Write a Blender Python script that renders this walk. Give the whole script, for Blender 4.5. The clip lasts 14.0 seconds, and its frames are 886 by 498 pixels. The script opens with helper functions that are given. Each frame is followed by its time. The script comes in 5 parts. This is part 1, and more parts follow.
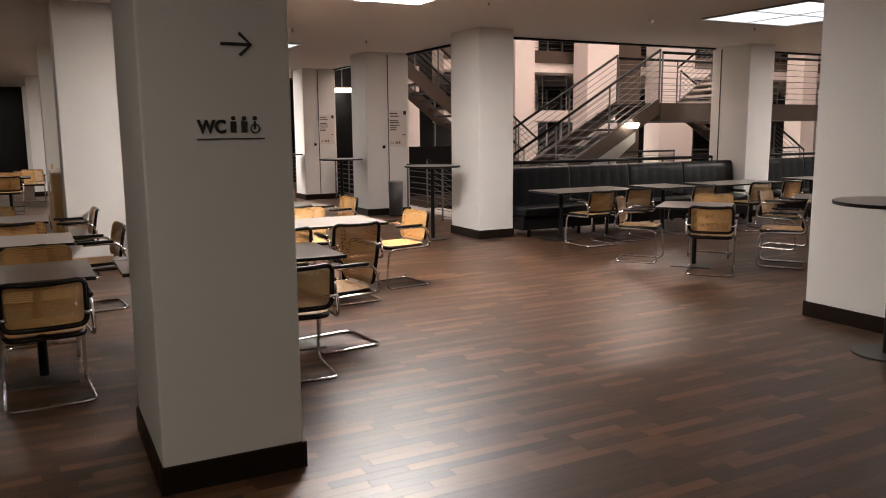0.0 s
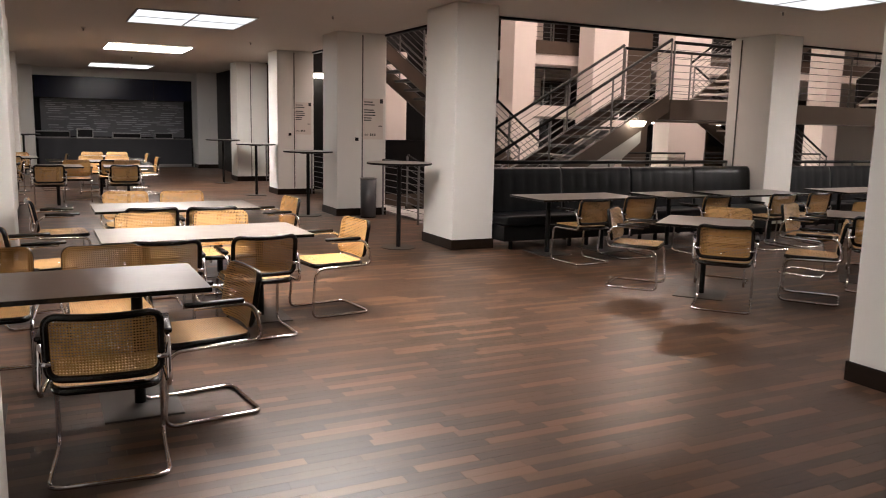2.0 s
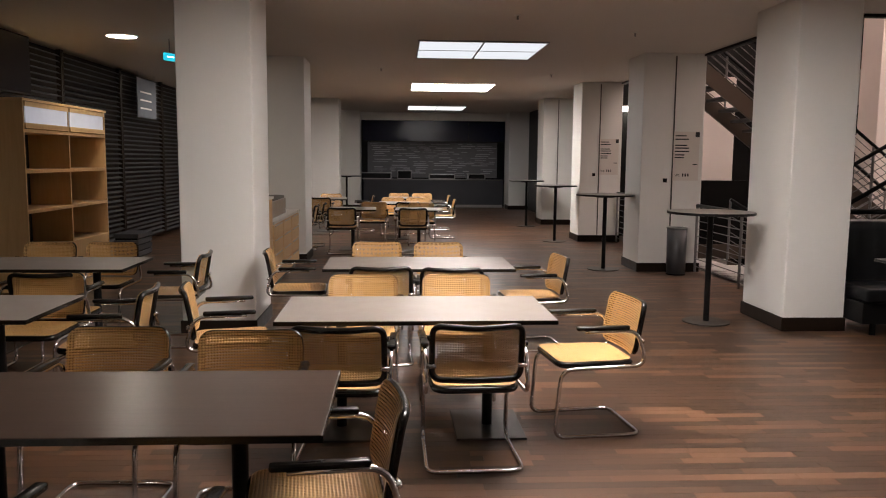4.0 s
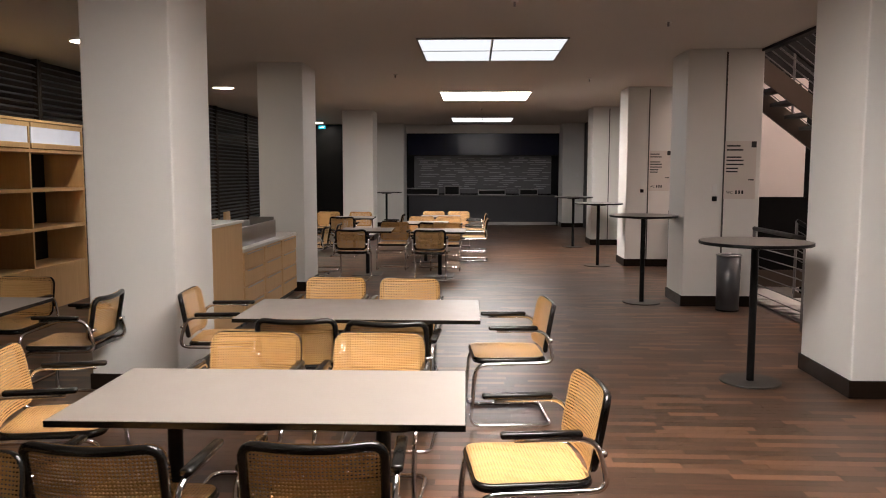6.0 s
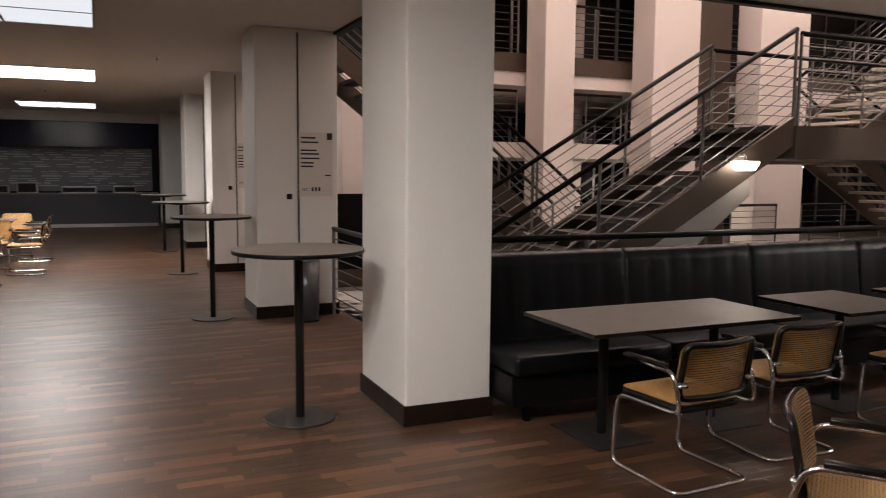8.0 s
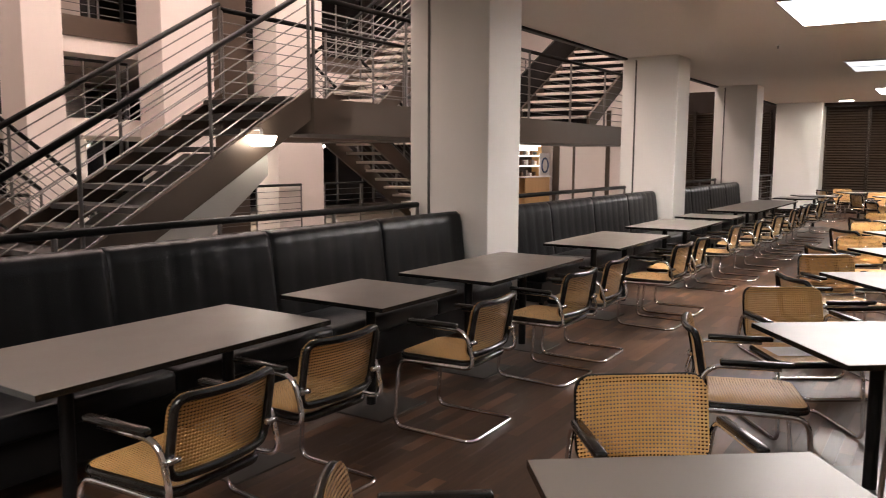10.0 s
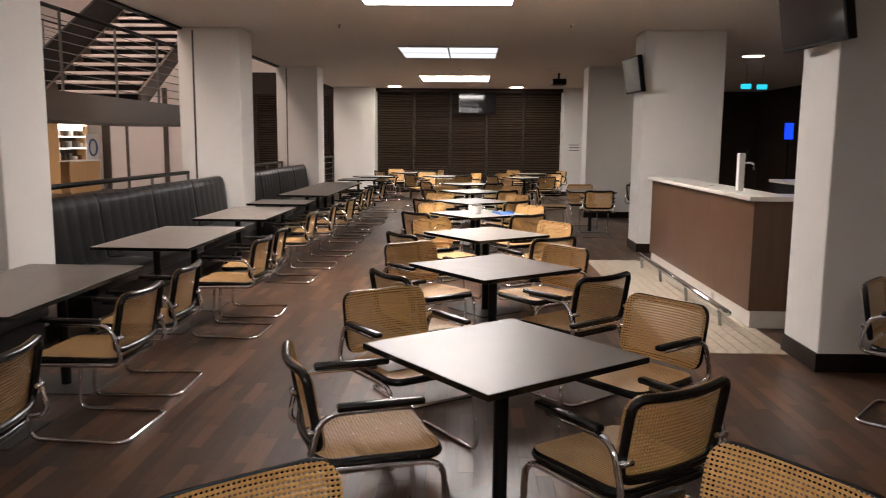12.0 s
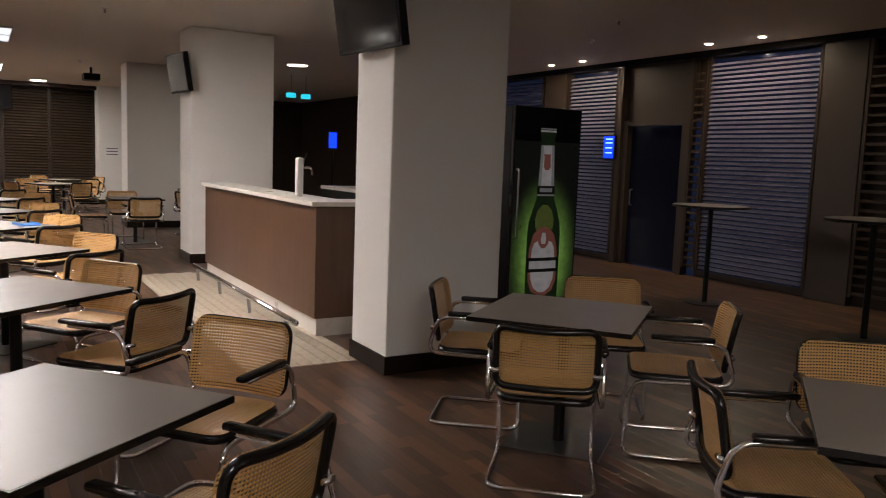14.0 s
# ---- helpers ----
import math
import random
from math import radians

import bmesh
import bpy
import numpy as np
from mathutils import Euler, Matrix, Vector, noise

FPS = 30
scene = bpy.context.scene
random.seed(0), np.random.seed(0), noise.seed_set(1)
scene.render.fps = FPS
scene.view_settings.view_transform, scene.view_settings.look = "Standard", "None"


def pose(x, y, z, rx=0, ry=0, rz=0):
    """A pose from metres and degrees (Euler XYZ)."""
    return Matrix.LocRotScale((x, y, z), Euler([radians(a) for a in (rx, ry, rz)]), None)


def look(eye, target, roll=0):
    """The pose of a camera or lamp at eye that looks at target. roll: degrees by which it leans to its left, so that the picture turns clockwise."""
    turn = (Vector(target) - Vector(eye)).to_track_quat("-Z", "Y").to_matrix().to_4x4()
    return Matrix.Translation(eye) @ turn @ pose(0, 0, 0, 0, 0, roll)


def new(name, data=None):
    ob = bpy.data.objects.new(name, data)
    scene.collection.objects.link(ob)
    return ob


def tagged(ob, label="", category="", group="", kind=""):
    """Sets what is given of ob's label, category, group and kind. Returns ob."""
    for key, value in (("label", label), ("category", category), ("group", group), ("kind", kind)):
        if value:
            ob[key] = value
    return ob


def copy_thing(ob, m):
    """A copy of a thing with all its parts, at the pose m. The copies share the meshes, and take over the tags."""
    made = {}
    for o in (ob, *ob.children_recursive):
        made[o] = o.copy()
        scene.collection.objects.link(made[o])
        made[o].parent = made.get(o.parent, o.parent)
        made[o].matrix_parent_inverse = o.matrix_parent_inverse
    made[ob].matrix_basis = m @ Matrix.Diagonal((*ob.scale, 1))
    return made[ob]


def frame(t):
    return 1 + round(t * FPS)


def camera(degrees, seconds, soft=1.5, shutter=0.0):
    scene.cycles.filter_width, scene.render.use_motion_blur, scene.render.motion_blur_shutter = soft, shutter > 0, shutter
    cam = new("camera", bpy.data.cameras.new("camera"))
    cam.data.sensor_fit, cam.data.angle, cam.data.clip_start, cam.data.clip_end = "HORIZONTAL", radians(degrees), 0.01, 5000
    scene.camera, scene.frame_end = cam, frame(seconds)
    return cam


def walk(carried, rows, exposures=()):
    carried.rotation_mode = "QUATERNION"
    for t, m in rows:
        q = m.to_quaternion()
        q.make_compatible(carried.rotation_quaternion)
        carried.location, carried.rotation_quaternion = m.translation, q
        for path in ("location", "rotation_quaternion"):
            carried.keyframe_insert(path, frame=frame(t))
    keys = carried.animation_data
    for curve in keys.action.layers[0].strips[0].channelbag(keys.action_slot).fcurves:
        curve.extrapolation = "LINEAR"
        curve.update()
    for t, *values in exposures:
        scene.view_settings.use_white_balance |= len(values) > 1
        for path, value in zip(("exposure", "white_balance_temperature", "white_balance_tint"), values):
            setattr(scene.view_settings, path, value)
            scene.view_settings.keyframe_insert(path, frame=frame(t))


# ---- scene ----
cam = camera(59.1, 14.0, soft=1.0, shutter=0.15)
EXPOSURES = [(0.0, 1.25), (0.5, 1.18), (1.0, 1.25), (2.0, 1.25), (3.0, 1.17), (4.0, 0.87), (6.5, 1.15), (7.0, 1.38), (7.5, 1.03), (8.0, 0.8), (8.5, 0.97), (9.0, 1.22), (11.5, 1.38), (12.0, 1.1), (12.5, 0.95), (13.5, 1.08), (14.0, 1.02)]
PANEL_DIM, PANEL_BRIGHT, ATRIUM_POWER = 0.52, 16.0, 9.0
FLOOD_POWER = 850.0
PATH = [
    (0, (1.388, 0.836, 1.687), (2.302, 2.59, 1.387), -0.5),
    (0.5, (1.684, 1.1, 1.69), (2.642, 2.828, 1.381), -0.3),
    (1, (1.954, 1.427, 1.678), (2.949, 3.133, 1.364), -0.1),
    (1.5, (2.285, 1.745, 1.667), (3.286, 3.447, 1.351), 0.6),
    (2, (2.698, 2.142, 1.652), (3.593, 3.903, 1.339), 1.3),
    (2.5, (2.969, 2.51, 1.648), (3.723, 4.337, 1.343), 1.0),
    (3, (3.184, 2.955, 1.65), (3.754, 4.852, 1.374), 1.0),
    (3.5, (3.467, 3.475, 1.639), (3.784, 5.434, 1.391), 0.9),
    (4, (3.721, 3.943, 1.653), (3.833, 5.927, 1.425), 0.5),
    (6.5, (4.946, 5.704, 1.697), (4.863, 7.693, 1.504), 0.1),
    (7, (5.249, 5.984, 1.706), (5.399, 7.969, 1.513), -0.3),
    (7.5, (5.468, 6.359, 1.69), (5.958, 8.288, 1.491), 0.1),
    (8, (5.699, 6.657, 1.667), (6.502, 8.479, 1.469), 0.5),
    (8.5, (5.957, 7.005, 1.635), (7.048, 8.668, 1.416), 1.1),
    (9, (6.256, 7.213, 1.604), (7.586, 8.691, 1.384), 1.0),
    (11.5, (7.485, 7.949, 1.631), (9.433, 8.311, 1.358), 0.2),
    (12, (7.769, 7.97, 1.617), (9.749, 8.034, 1.344), 0.5),
    (12.5, (7.951, 7.981, 1.587), (9.922, 7.774, 1.32), 0.8),
    (13, (8.153, 7.978, 1.586), (10.069, 7.463, 1.337), 1.3),
    (13.5, (8.282, 7.945, 1.569), (10.097, 7.137, 1.339), 1.8),
    (14, (8.375, 7.931, 1.556), (10.084, 6.918, 1.330), 2.1),
]
walk(cam, [(t, look(e, g, r)) for t, e, g, r in PATH], EXPOSURES)

# ---- world ----
world = bpy.data.worlds.new("night")
scene.world = world
world.use_nodes = True
world.node_tree.nodes["Background"].inputs[0].default_value = (0.02, 0.03, 0.07, 1)
world.node_tree.nodes["Background"].inputs[1].default_value = 0.15


# ---- materials ----
def material(name, colour, rough=0.6, metal=0.0, vary=0.12, scale=6.0, bump=0.0, bump_scale=60.0, coat=0.0, glow=None, power=0.0, spec=0.5):
    """Principled surface with a large-scale stain and a fine grain."""
    m = bpy.data.materials.new(name)
    m.use_nodes = True
    nt = m.node_tree
    n, l = nt.nodes, nt.links
    b = n["Principled BSDF"]
    b.inputs["Roughness"].default_value = rough
    b.inputs["Metallic"].default_value = metal
    b.inputs["Coat Weight"].default_value = coat
    b.inputs["Specular IOR Level"].default_value = spec
    co = n.new("ShaderNodeTexCoord")
    big = n.new("ShaderNodeTexNoise")
    big.inputs["Scale"].default_value = scale
    big.inputs["Detail"].default_value = 6
    l.new(co.outputs["Object"], big.inputs["Vector"])
    mix = n.new("ShaderNodeMix")
    mix.data_type = "RGBA"
    mix.inputs["A"].default_value = (*[c * (1 - vary) for c in colour], 1)
    mix.inputs["B"].default_value = (*[min(1, c * (1 + vary)) for c in colour], 1)
    l.new(big.outputs["Fac"], mix.inputs["Factor"])
    l.new(mix.outputs["Result"], b.inputs["Base Color"])
    rr = n.new("ShaderNodeMapRange")
    rr.inputs["To Min"].default_value = max(0.02, rough - 0.08)
    rr.inputs["To Max"].default_value = min(1, rough + 0.08)
    l.new(big.outputs["Fac"], rr.inputs["Value"])
    l.new(rr.outputs["Result"], b.inputs["Roughness"])
    if bump:
        fine = n.new("ShaderNodeTexNoise")
        fine.inputs["Scale"].default_value = bump_scale
        fine.inputs["Detail"].default_value = 4
        l.new(co.outputs["Object"], fine.inputs["Vector"])
        bp = n.new("ShaderNodeBump")
        bp.inputs["Strength"].default_value = bump
        bp.inputs["Distance"].default_value = 0.01
        l.new(fine.outputs["Fac"], bp.inputs["Height"])
        l.new(bp.outputs["Normal"], b.inputs["Normal"])
    if glow:
        b.inputs["Emission Color"].default_value = (*glow, 1)
        b.inputs["Emission Strength"].default_value = power
    return m


def wood(name, dark, light, rough, axis=0, stretch=14.0, random_from="Random", coat=0.0, amount=0.55, spec=0.5):
    """Wood with grain along one axis; every piece takes its own tone."""
    m = bpy.data.materials.new(name)
    m.use_nodes = True
    nt = m.node_tree
    n, l = nt.nodes, nt.links
    b = n["Principled BSDF"]
    b.inputs["Coat Weight"].default_value = coat
    b.inputs["Coat Roughness"].default_value = 0.3
    b.inputs["Specular IOR Level"].default_value = spec
    co = n.new("ShaderNodeTexCoord")
    mp = n.new("ShaderNodeMapping")
    sc = [stretch * 3] * 3
    sc[axis] = stretch * 0.22
    mp.inputs["Scale"].default_value = sc
    l.new(co.outputs["Object"], mp.inputs["Vector"])
    grain = n.new("ShaderNodeTexNoise")
    grain.inputs["Scale"].default_value = 1.0
    grain.inputs["Detail"].default_value = 8
    grain.inputs["Roughness"].default_value = 0.65
    l.new(mp.outputs["Vector"], grain.inputs["Vector"])
    wear = n.new("ShaderNodeTexNoise")
    wear.inputs["Scale"].default_value = 0.9
    wear.inputs["Detail"].default_value = 5
    l.new(co.outputs["Object"], wear.inputs["Vector"])
    if random_from == "Island":
        rnd = n.new("ShaderNodeNewGeometry").outputs["Random Per Island"]
    else:
        rnd = n.new("ShaderNodeObjectInfo").outputs["Random"]
    power = n.new("ShaderNodeMath")
    power.operation = "POWER"
    power.inputs[1].default_value = 2.8
    l.new(rnd, power.inputs[0])
    add = n.new("ShaderNodeMath")
    add.operation = "MULTIPLY_ADD"
    add.inputs[1].default_value = amount
    l.new(power.outputs[0], add.inputs[0])
    half = n.new("ShaderNodeMath")
    half.operation = "MULTIPLY"
    half.inputs[1].default_value = 1 - amount
    l.new(grain.outputs["Fac"], half.inputs[0])
    l.new(half.outputs[0], add.inputs[2])
    mix = n.new("ShaderNodeMix")
    mix.data_type = "RGBA"
    mix.inputs["A"].default_value = (*dark, 1)
    mix.inputs["B"].default_value = (*light, 1)
    l.new(add.outputs[0], mix.inputs["Factor"])
    l.new(mix.outputs["Result"], b.inputs["Base Color"])
    rr = n.new("ShaderNodeMapRange")
    rr.inputs["To Min"].default_value = max(0.03, rough - 0.1)
    rr.inputs["To Max"].default_value = rough + 0.1
    l.new(wear.outputs["Fac"], rr.inputs["Value"])
    l.new(rr.outputs["Result"], b.inputs["Roughness"])
    bp = n.new("ShaderNodeBump")
    bp.inputs["Strength"].default_value = 0.12
    bp.inputs["Distance"].default_value = 0.003
    l.new(grain.outputs["Fac"], bp.inputs["Height"])
    l.new(bp.outputs["Normal"], b.inputs["Normal"])
    return m


def cane(name, axes, open_at=0.68):
    """Woven cane: straw-coloured strands with rows of open holes every 12 mm."""
    m = bpy.data.materials.new(name)
    m.use_nodes = True
    nt = m.node_tree
    n, l = nt.nodes, nt.links
    b = n["Principled BSDF"]
    b.inputs["Roughness"].default_value = 0.42
    co = n.new("ShaderNodeTexCoord")
    sep = n.new("ShaderNodeSeparateXYZ")
    l.new(co.outputs["Object"], sep.inputs[0])

    def wave(out, k):
        mul = n.new("ShaderNodeMath")
        mul.operation = "MULTIPLY"
        mul.inputs[1].default_value = k
        l.new(out, mul.inputs[0])
        sn = n.new("ShaderNodeMath")
        sn.operation = "SINE"
        l.new(mul.outputs[0], sn.inputs[0])
        return sn.outputs[0]

    k = 2 * math.pi / 0.0135
    a, c = wave(sep.outputs[axes[0]], k), wave(sep.outputs[axes[1]], k)
    sm = n.new("ShaderNodeMath")
    sm.operation = "MULTIPLY_ADD"
    sm.inputs[1].default_value = 0.6
    l.new(a, sm.inputs[0])
    l.new(c, sm.inputs[2])
    hole = n.new("ShaderNodeMath")
    hole.operation = "GREATER_THAN"
    hole.inputs[1].default_value = open_at
    l.new(sm.outputs[0], hole.inputs[0])
    no = n.new("ShaderNodeTexNoise")
    no.inputs["Scale"].default_value = 9
    l.new(co.outputs["Object"], no.inputs["Vector"])
    mix = n.new("ShaderNodeMix")
    mix.data_type = "RGBA"
    mix.inputs["A"].default_value = (0.51, 0.272, 0.090, 1)
    mix.inputs["B"].default_value = (0.64, 0.390, 0.150, 1)
    l.new(no.outputs["Fac"], mix.inputs["Factor"])
    l.new(mix.outputs["Result"], b.inputs["Base Color"])
    bp = n.new("ShaderNodeBump")
    bp.inputs["Strength"].default_value = 0.5
    bp.inputs["Distance"].default_value = 0.002
    bp.invert = True
    l.new(sm.outputs[0], bp.inputs["Height"])
    l.new(bp.outputs["Normal"], b.inputs["Normal"])
    tr = n.new("ShaderNodeBsdfTransparent")
    ms = n.new("ShaderNodeMixShader")
    l.new(hole.outputs[0], ms.inputs[0])
    l.new(b.outputs[0], ms.inputs[1])
    l.new(tr.outputs[0], ms.inputs[2])
    l.new(ms.outputs[0], n["Material Output"].inputs["Surface"])
    return m


def lamp_surface(name, colour, strength):
    m = bpy.data.materials.new(name)
    m.use_nodes = True
    nt = m.node_tree
    e = nt.nodes.new("ShaderNodeEmission")
    e.inputs["Color"].default_value = (*colour, 1)
    e.inputs["Strength"].default_value = strength
    nt.links.new(e.outputs[0], nt.nodes["Material Output"].inputs["Surface"])
    return m


def glass(name):
    m = bpy.data.materials.new(name)
    m.use_nodes = True
    b = m.node_tree.nodes["Principled BSDF"]
    b.inputs["Roughness"].default_value = 0.03
    b.inputs["Transmission Weight"].default_value = 1.0
    b.inputs["Base Color"].default_value = (0.93, 0.96, 0.97, 1)
    return m


PAINT = material("white_paint", (0.74, 0.725, 0.69), 0.62, vary=0.04, scale=1.2, bump=0.06, bump_scale=180)
CEIL = material("ceiling_paint", (0.66, 0.615, 0.565), 0.8, vary=0.04, scale=0.6, bump=0.05, bump_scale=90)
SKIRT = material("dark_skirting", (0.016, 0.010, 0.007), 0.4, vary=0.2, scale=8, bump=0.05, spec=0.12)
SUBFLOOR = material("floor_bed", (0.018, 0.011, 0.008), 0.6)
PLANK = wood("parquet", (0.009, 0.0050, 0.0034), (0.225, 0.109, 0.054), 0.42, 0, 14.0, "Random", 0.10, 0.58, 0.62)
PLANKS = wood("parquet_far", (0.009, 0.0050, 0.0034), (0.225, 0.109, 0.054), 0.42, 0, 14.0, "Island", 0.10, 0.58, 0.62)
CHROME = material("chrome", (0.78, 0.78, 0.80), 0.11, 1.0, vary=0.04, scale=20)
STEEL = material("brushed_steel", (0.34, 0.33, 0.32), 0.32, 1.0, vary=0.1, scale=14)
STEEL_DARK = material("dark_steel_plate", (0.10, 0.095, 0.09), 0.38, 0.8, vary=0.15, scale=9)
BLACKWOOD = material("black_stained_beech", (0.008, 0.007, 0.006), 0.24, vary=0.25, scale=30, coat=0.1, spec=0.35)
BLACK = material("black_powder_coat", (0.006, 0.0057, 0.0057), 0.42, vary=0.2, scale=12, bump=0.03, spec=0.16)
CANE_BACK = cane("cane_back", (0, 2))
CANE_SEAT = cane("cane_seat", (0, 1), 1.22)
LAMINATE = material("taupe_laminate", (0.235, 0.204, 0.179), 0.38, vary=0.08, scale=7, bump=0.02, bump_scale=300)
LAMINATE_DARK = wood("dark_wood_laminate", (0.045, 0.028, 0.021), (0.10, 0.066, 0.05), 0.3, 0, 9.0, "Random", 0.0, 0.1)
RAILSTEEL = material("railing_steel", (0.20, 0.19, 0.185), 0.42, 0.8, vary=0.1, scale=14)
FRAMEBROWN = material("brown_frame", (0.038, 0.025, 0.018), 0.5, vary=0.12, scale=4)
TREAD = material("dark_tread", (0.045, 0.038, 0.034), 0.55, vary=0.15, scale=6)
TREAD_PALE = material("pale_tread", (0.56, 0.51, 0.46), 0.6, vary=0.08, scale=5)
LEATHER = material("black_leather", (0.0050, 0.0053, 0.0060), 0.37, vary=0.3, scale=10, bump=0.12, bump_scale=140, spec=0.20)
PINE = wood("pine", (0.54, 0.31, 0.125), (0.82, 0.55, 0.27), 0.5, 2, 9.0, "Random", 0.0, 0.15)
OAK = wood("oak_front", (0.48, 0.28, 0.12), (0.68, 0.44, 0.21), 0.48, 2, 9.0, "Random", 0.0, 0.15)
WALNUT = wood("walnut_panel", (0.050, 0.023, 0.011), (0.145, 0.070, 0.034), 0.42, 2, 5.0, "Random", 0.0, 0.05)
BROWN = material("brown_wall_panel", (0.030, 0.019, 0.013), 0.5, vary=0.15, scale=3, bump=0.03, spec=0.3)
SLAT = wood("slat", (0.035, 0.022, 0.015), (0.085, 0.055, 0.038), 0.45, 0, 8.0, "Random", 0.0, 0.3)
# brown slats; the blue light over them is put into their colour
SLAT_BLUELIT = wood("slat_blue_light", (0.115, 0.11, 0.145), (0.19, 0.18, 0.235), 0.4, 0, 8.0, "Random", 0.0, 0.3)
SLAT_DARK = material("dark_slat", (0.060, 0.060, 0.066), 0.4, vary=0.15, scale=5)
STONE = material("cream_stone", (0.47, 0.40, 0.305), 0.35, vary=0.5, scale=14, bump=0.05)
CONCRETE = material("pale_concrete", (0.42, 0.40, 0.37), 0.7, vary=0.1, scale=3, bump=0.1)
BRONZE = material("bronze_cladding", (0.10, 0.075, 0.058), 0.42, 0.5, vary=0.12, scale=3)
DARKGLASS = material("black_screen", (0.006, 0.006, 0.008), 0.06, vary=0.1)
TVSCREEN = material("matt_screen", (0.005, 0.005, 0.007), 0.08, vary=0.1, spec=0.5)
NIGHT = material("night_window", (0.008, 0.010, 0.02), 0.08, glow=(0.07, 0.11, 0.28), power=0.034, spec=0.12)
NIGHTDOOR = material("night_door_pane", (0.006, 0.007, 0.012), 0.10, glow=(0.12, 0.18, 0.70), power=0.0008, spec=0.12)
GLASS = glass("clear_glass")
INK = material("dark_ink", (0.015, 0.014, 0.014), 0.5)
PAPER = material("paper_white", (0.75, 0.74, 0.72), 0.6)
SIGNWHITE = material("sign_panel", (0.66, 0.60, 0.55), 0.45, vary=0.03)
COUNTERTOP = material("pale_counter", (0.62, 0.58, 0.52), 0.3, vary=0.06)
PINKPAINT = material("atrium_paint", (0.75, 0.68, 0.64), 0.6, vary=0.04, scale=1.5)
BIN = material("grey_bin", (0.09, 0.09, 0.095), 0.35, 0.4, vary=0.1)
DIM = lamp_surface("dim_diffuser", (0.92, 0.94, 1.0), PANEL_DIM)
DIM_FAR = lamp_surface("half_dimmed_diffuser", (0.94, 0.95, 1.0), 1.2)
BRIGHT = lamp_surface("bright_diffuser", (1.0, 0.92, 0.88), PANEL_BRIGHT)
STAIRLAMP = lamp_surface("stair_lamp_glow", (1.0, 0.88, 0.76), 9.0)
DOWN = lamp_surface("downlight_glow", (1.0, 0.9, 0.78), 38.0)
SPOT = lamp_surface("spot_glow", (1.0, 0.80, 0.56), 400.0)
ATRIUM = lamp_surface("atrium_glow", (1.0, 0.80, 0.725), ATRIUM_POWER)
EXIT = lamp_surface("exit_sign_glow", (0.02, 0.42, 0.55), 0.8)
BLUE = lamp_surface("blue_display", (0.005, 0.03, 1.0), 1.3)
TOPLIGHT = material("frosted_shelf_light", (0.6, 0.62, 0.7), 0.5, glow=(0.8, 0.84, 1.0), power=0.14)


# ---- mesh helpers ----
def mesh_of(bm, name, mat, smooth=False):
    me = bpy.data.meshes.new(name)
    bm.normal_update()
    bm.to_mesh(me)
    bm.free()
    for m in mat if isinstance(mat, (list, tuple)) else [mat]:
        me.materials.append(m)
    if smooth:
        me.polygons.foreach_set("use_smooth", [True] * len(me.polygons))
    return me


def part(name, bm, mat, parent=None, label="", smooth=False):
    ob = new(name, mesh_of(bm, name, mat, smooth))
    if parent is not None:
        ob.parent = parent
    return tagged(ob, label)


def thing(name, label, category, group="", at=(0, 0, 0), rz=0.0):
    e = new(name)
    e.empty_display_size = 0.1
    e.matrix_basis = pose(at[0], at[1], at[2], 0, 0, rz)
    return tagged(e, label, category, group)


def place(ob, x, y, z=0.0, rz=0.0):
    ob.matrix_basis = pose(x, y, z, 0, 0, rz)
    return ob


def box(bm, x0, x1, y0, y1, z0, z1, bevel=0.0, seg=2):
    r = bmesh.ops.create_cube(bm, size=1.0)
    vs = r["verts"]
    for v in vs:
        v.co = Vector((x0 + (v.co.x + 0.5) * (x1 - x0), y0 + (v.co.y + 0.5) * (y1 - y0), z0 + (v.co.z + 0.5) * (z1 - z0)))
    if bevel:
        es = list({e for v in vs for e in v.link_edges})
        bmesh.ops.bevel(bm, geom=es, offset=bevel, segments=seg, affect="EDGES", profile=0.5)
    return bm


def boxes(*dims, bevel=0.0):
    bm = bmesh.new()
    for d in dims:
        box(bm, *d, bevel=bevel)
    return bm


def disc(bm, x, y, z0, z1, r, n=32, bevel=0.0, r2=None):
    res = bmesh.ops.create_cone(bm, cap_ends=True, segments=n, radius1=r, radius2=r if r2 is None else r2, depth=z1 - z0,
                                matrix=Matrix.Translation((x, y, (z0 + z1) / 2)))
    if bevel:
        es = [e for e in {e for v in res["verts"] for e in v.link_edges} if abs(e.verts[0].co.z - e.verts[1].co.z) < 1e-6 and len(e.link_faces) == 2]
        bmesh.ops.bevel(bm, geom=es, offset=bevel, segments=2, affect="EDGES", profile=0.5)
    return bm


def rounded(pts, rad, k=5):
    """Polyline with its inner corners rounded."""
    pts = [Vector(p) for p in pts]
    out = [pts[0]]
    for a, b, c in zip(pts, pts[1:], pts[2:]):
        u, v = (a - b), (c - b)
        r = min(rad, u.length * 0.48, v.length * 0.48)
        p, q = b + u.normalized() * r, b + v.normalized() * r
        for i in range(k + 1):
            t = i / k
            out.append((1 - t) ** 2 * p + 2 * t * (1 - t) * b + t * t * q)
    out.append(pts[-1])
    return out


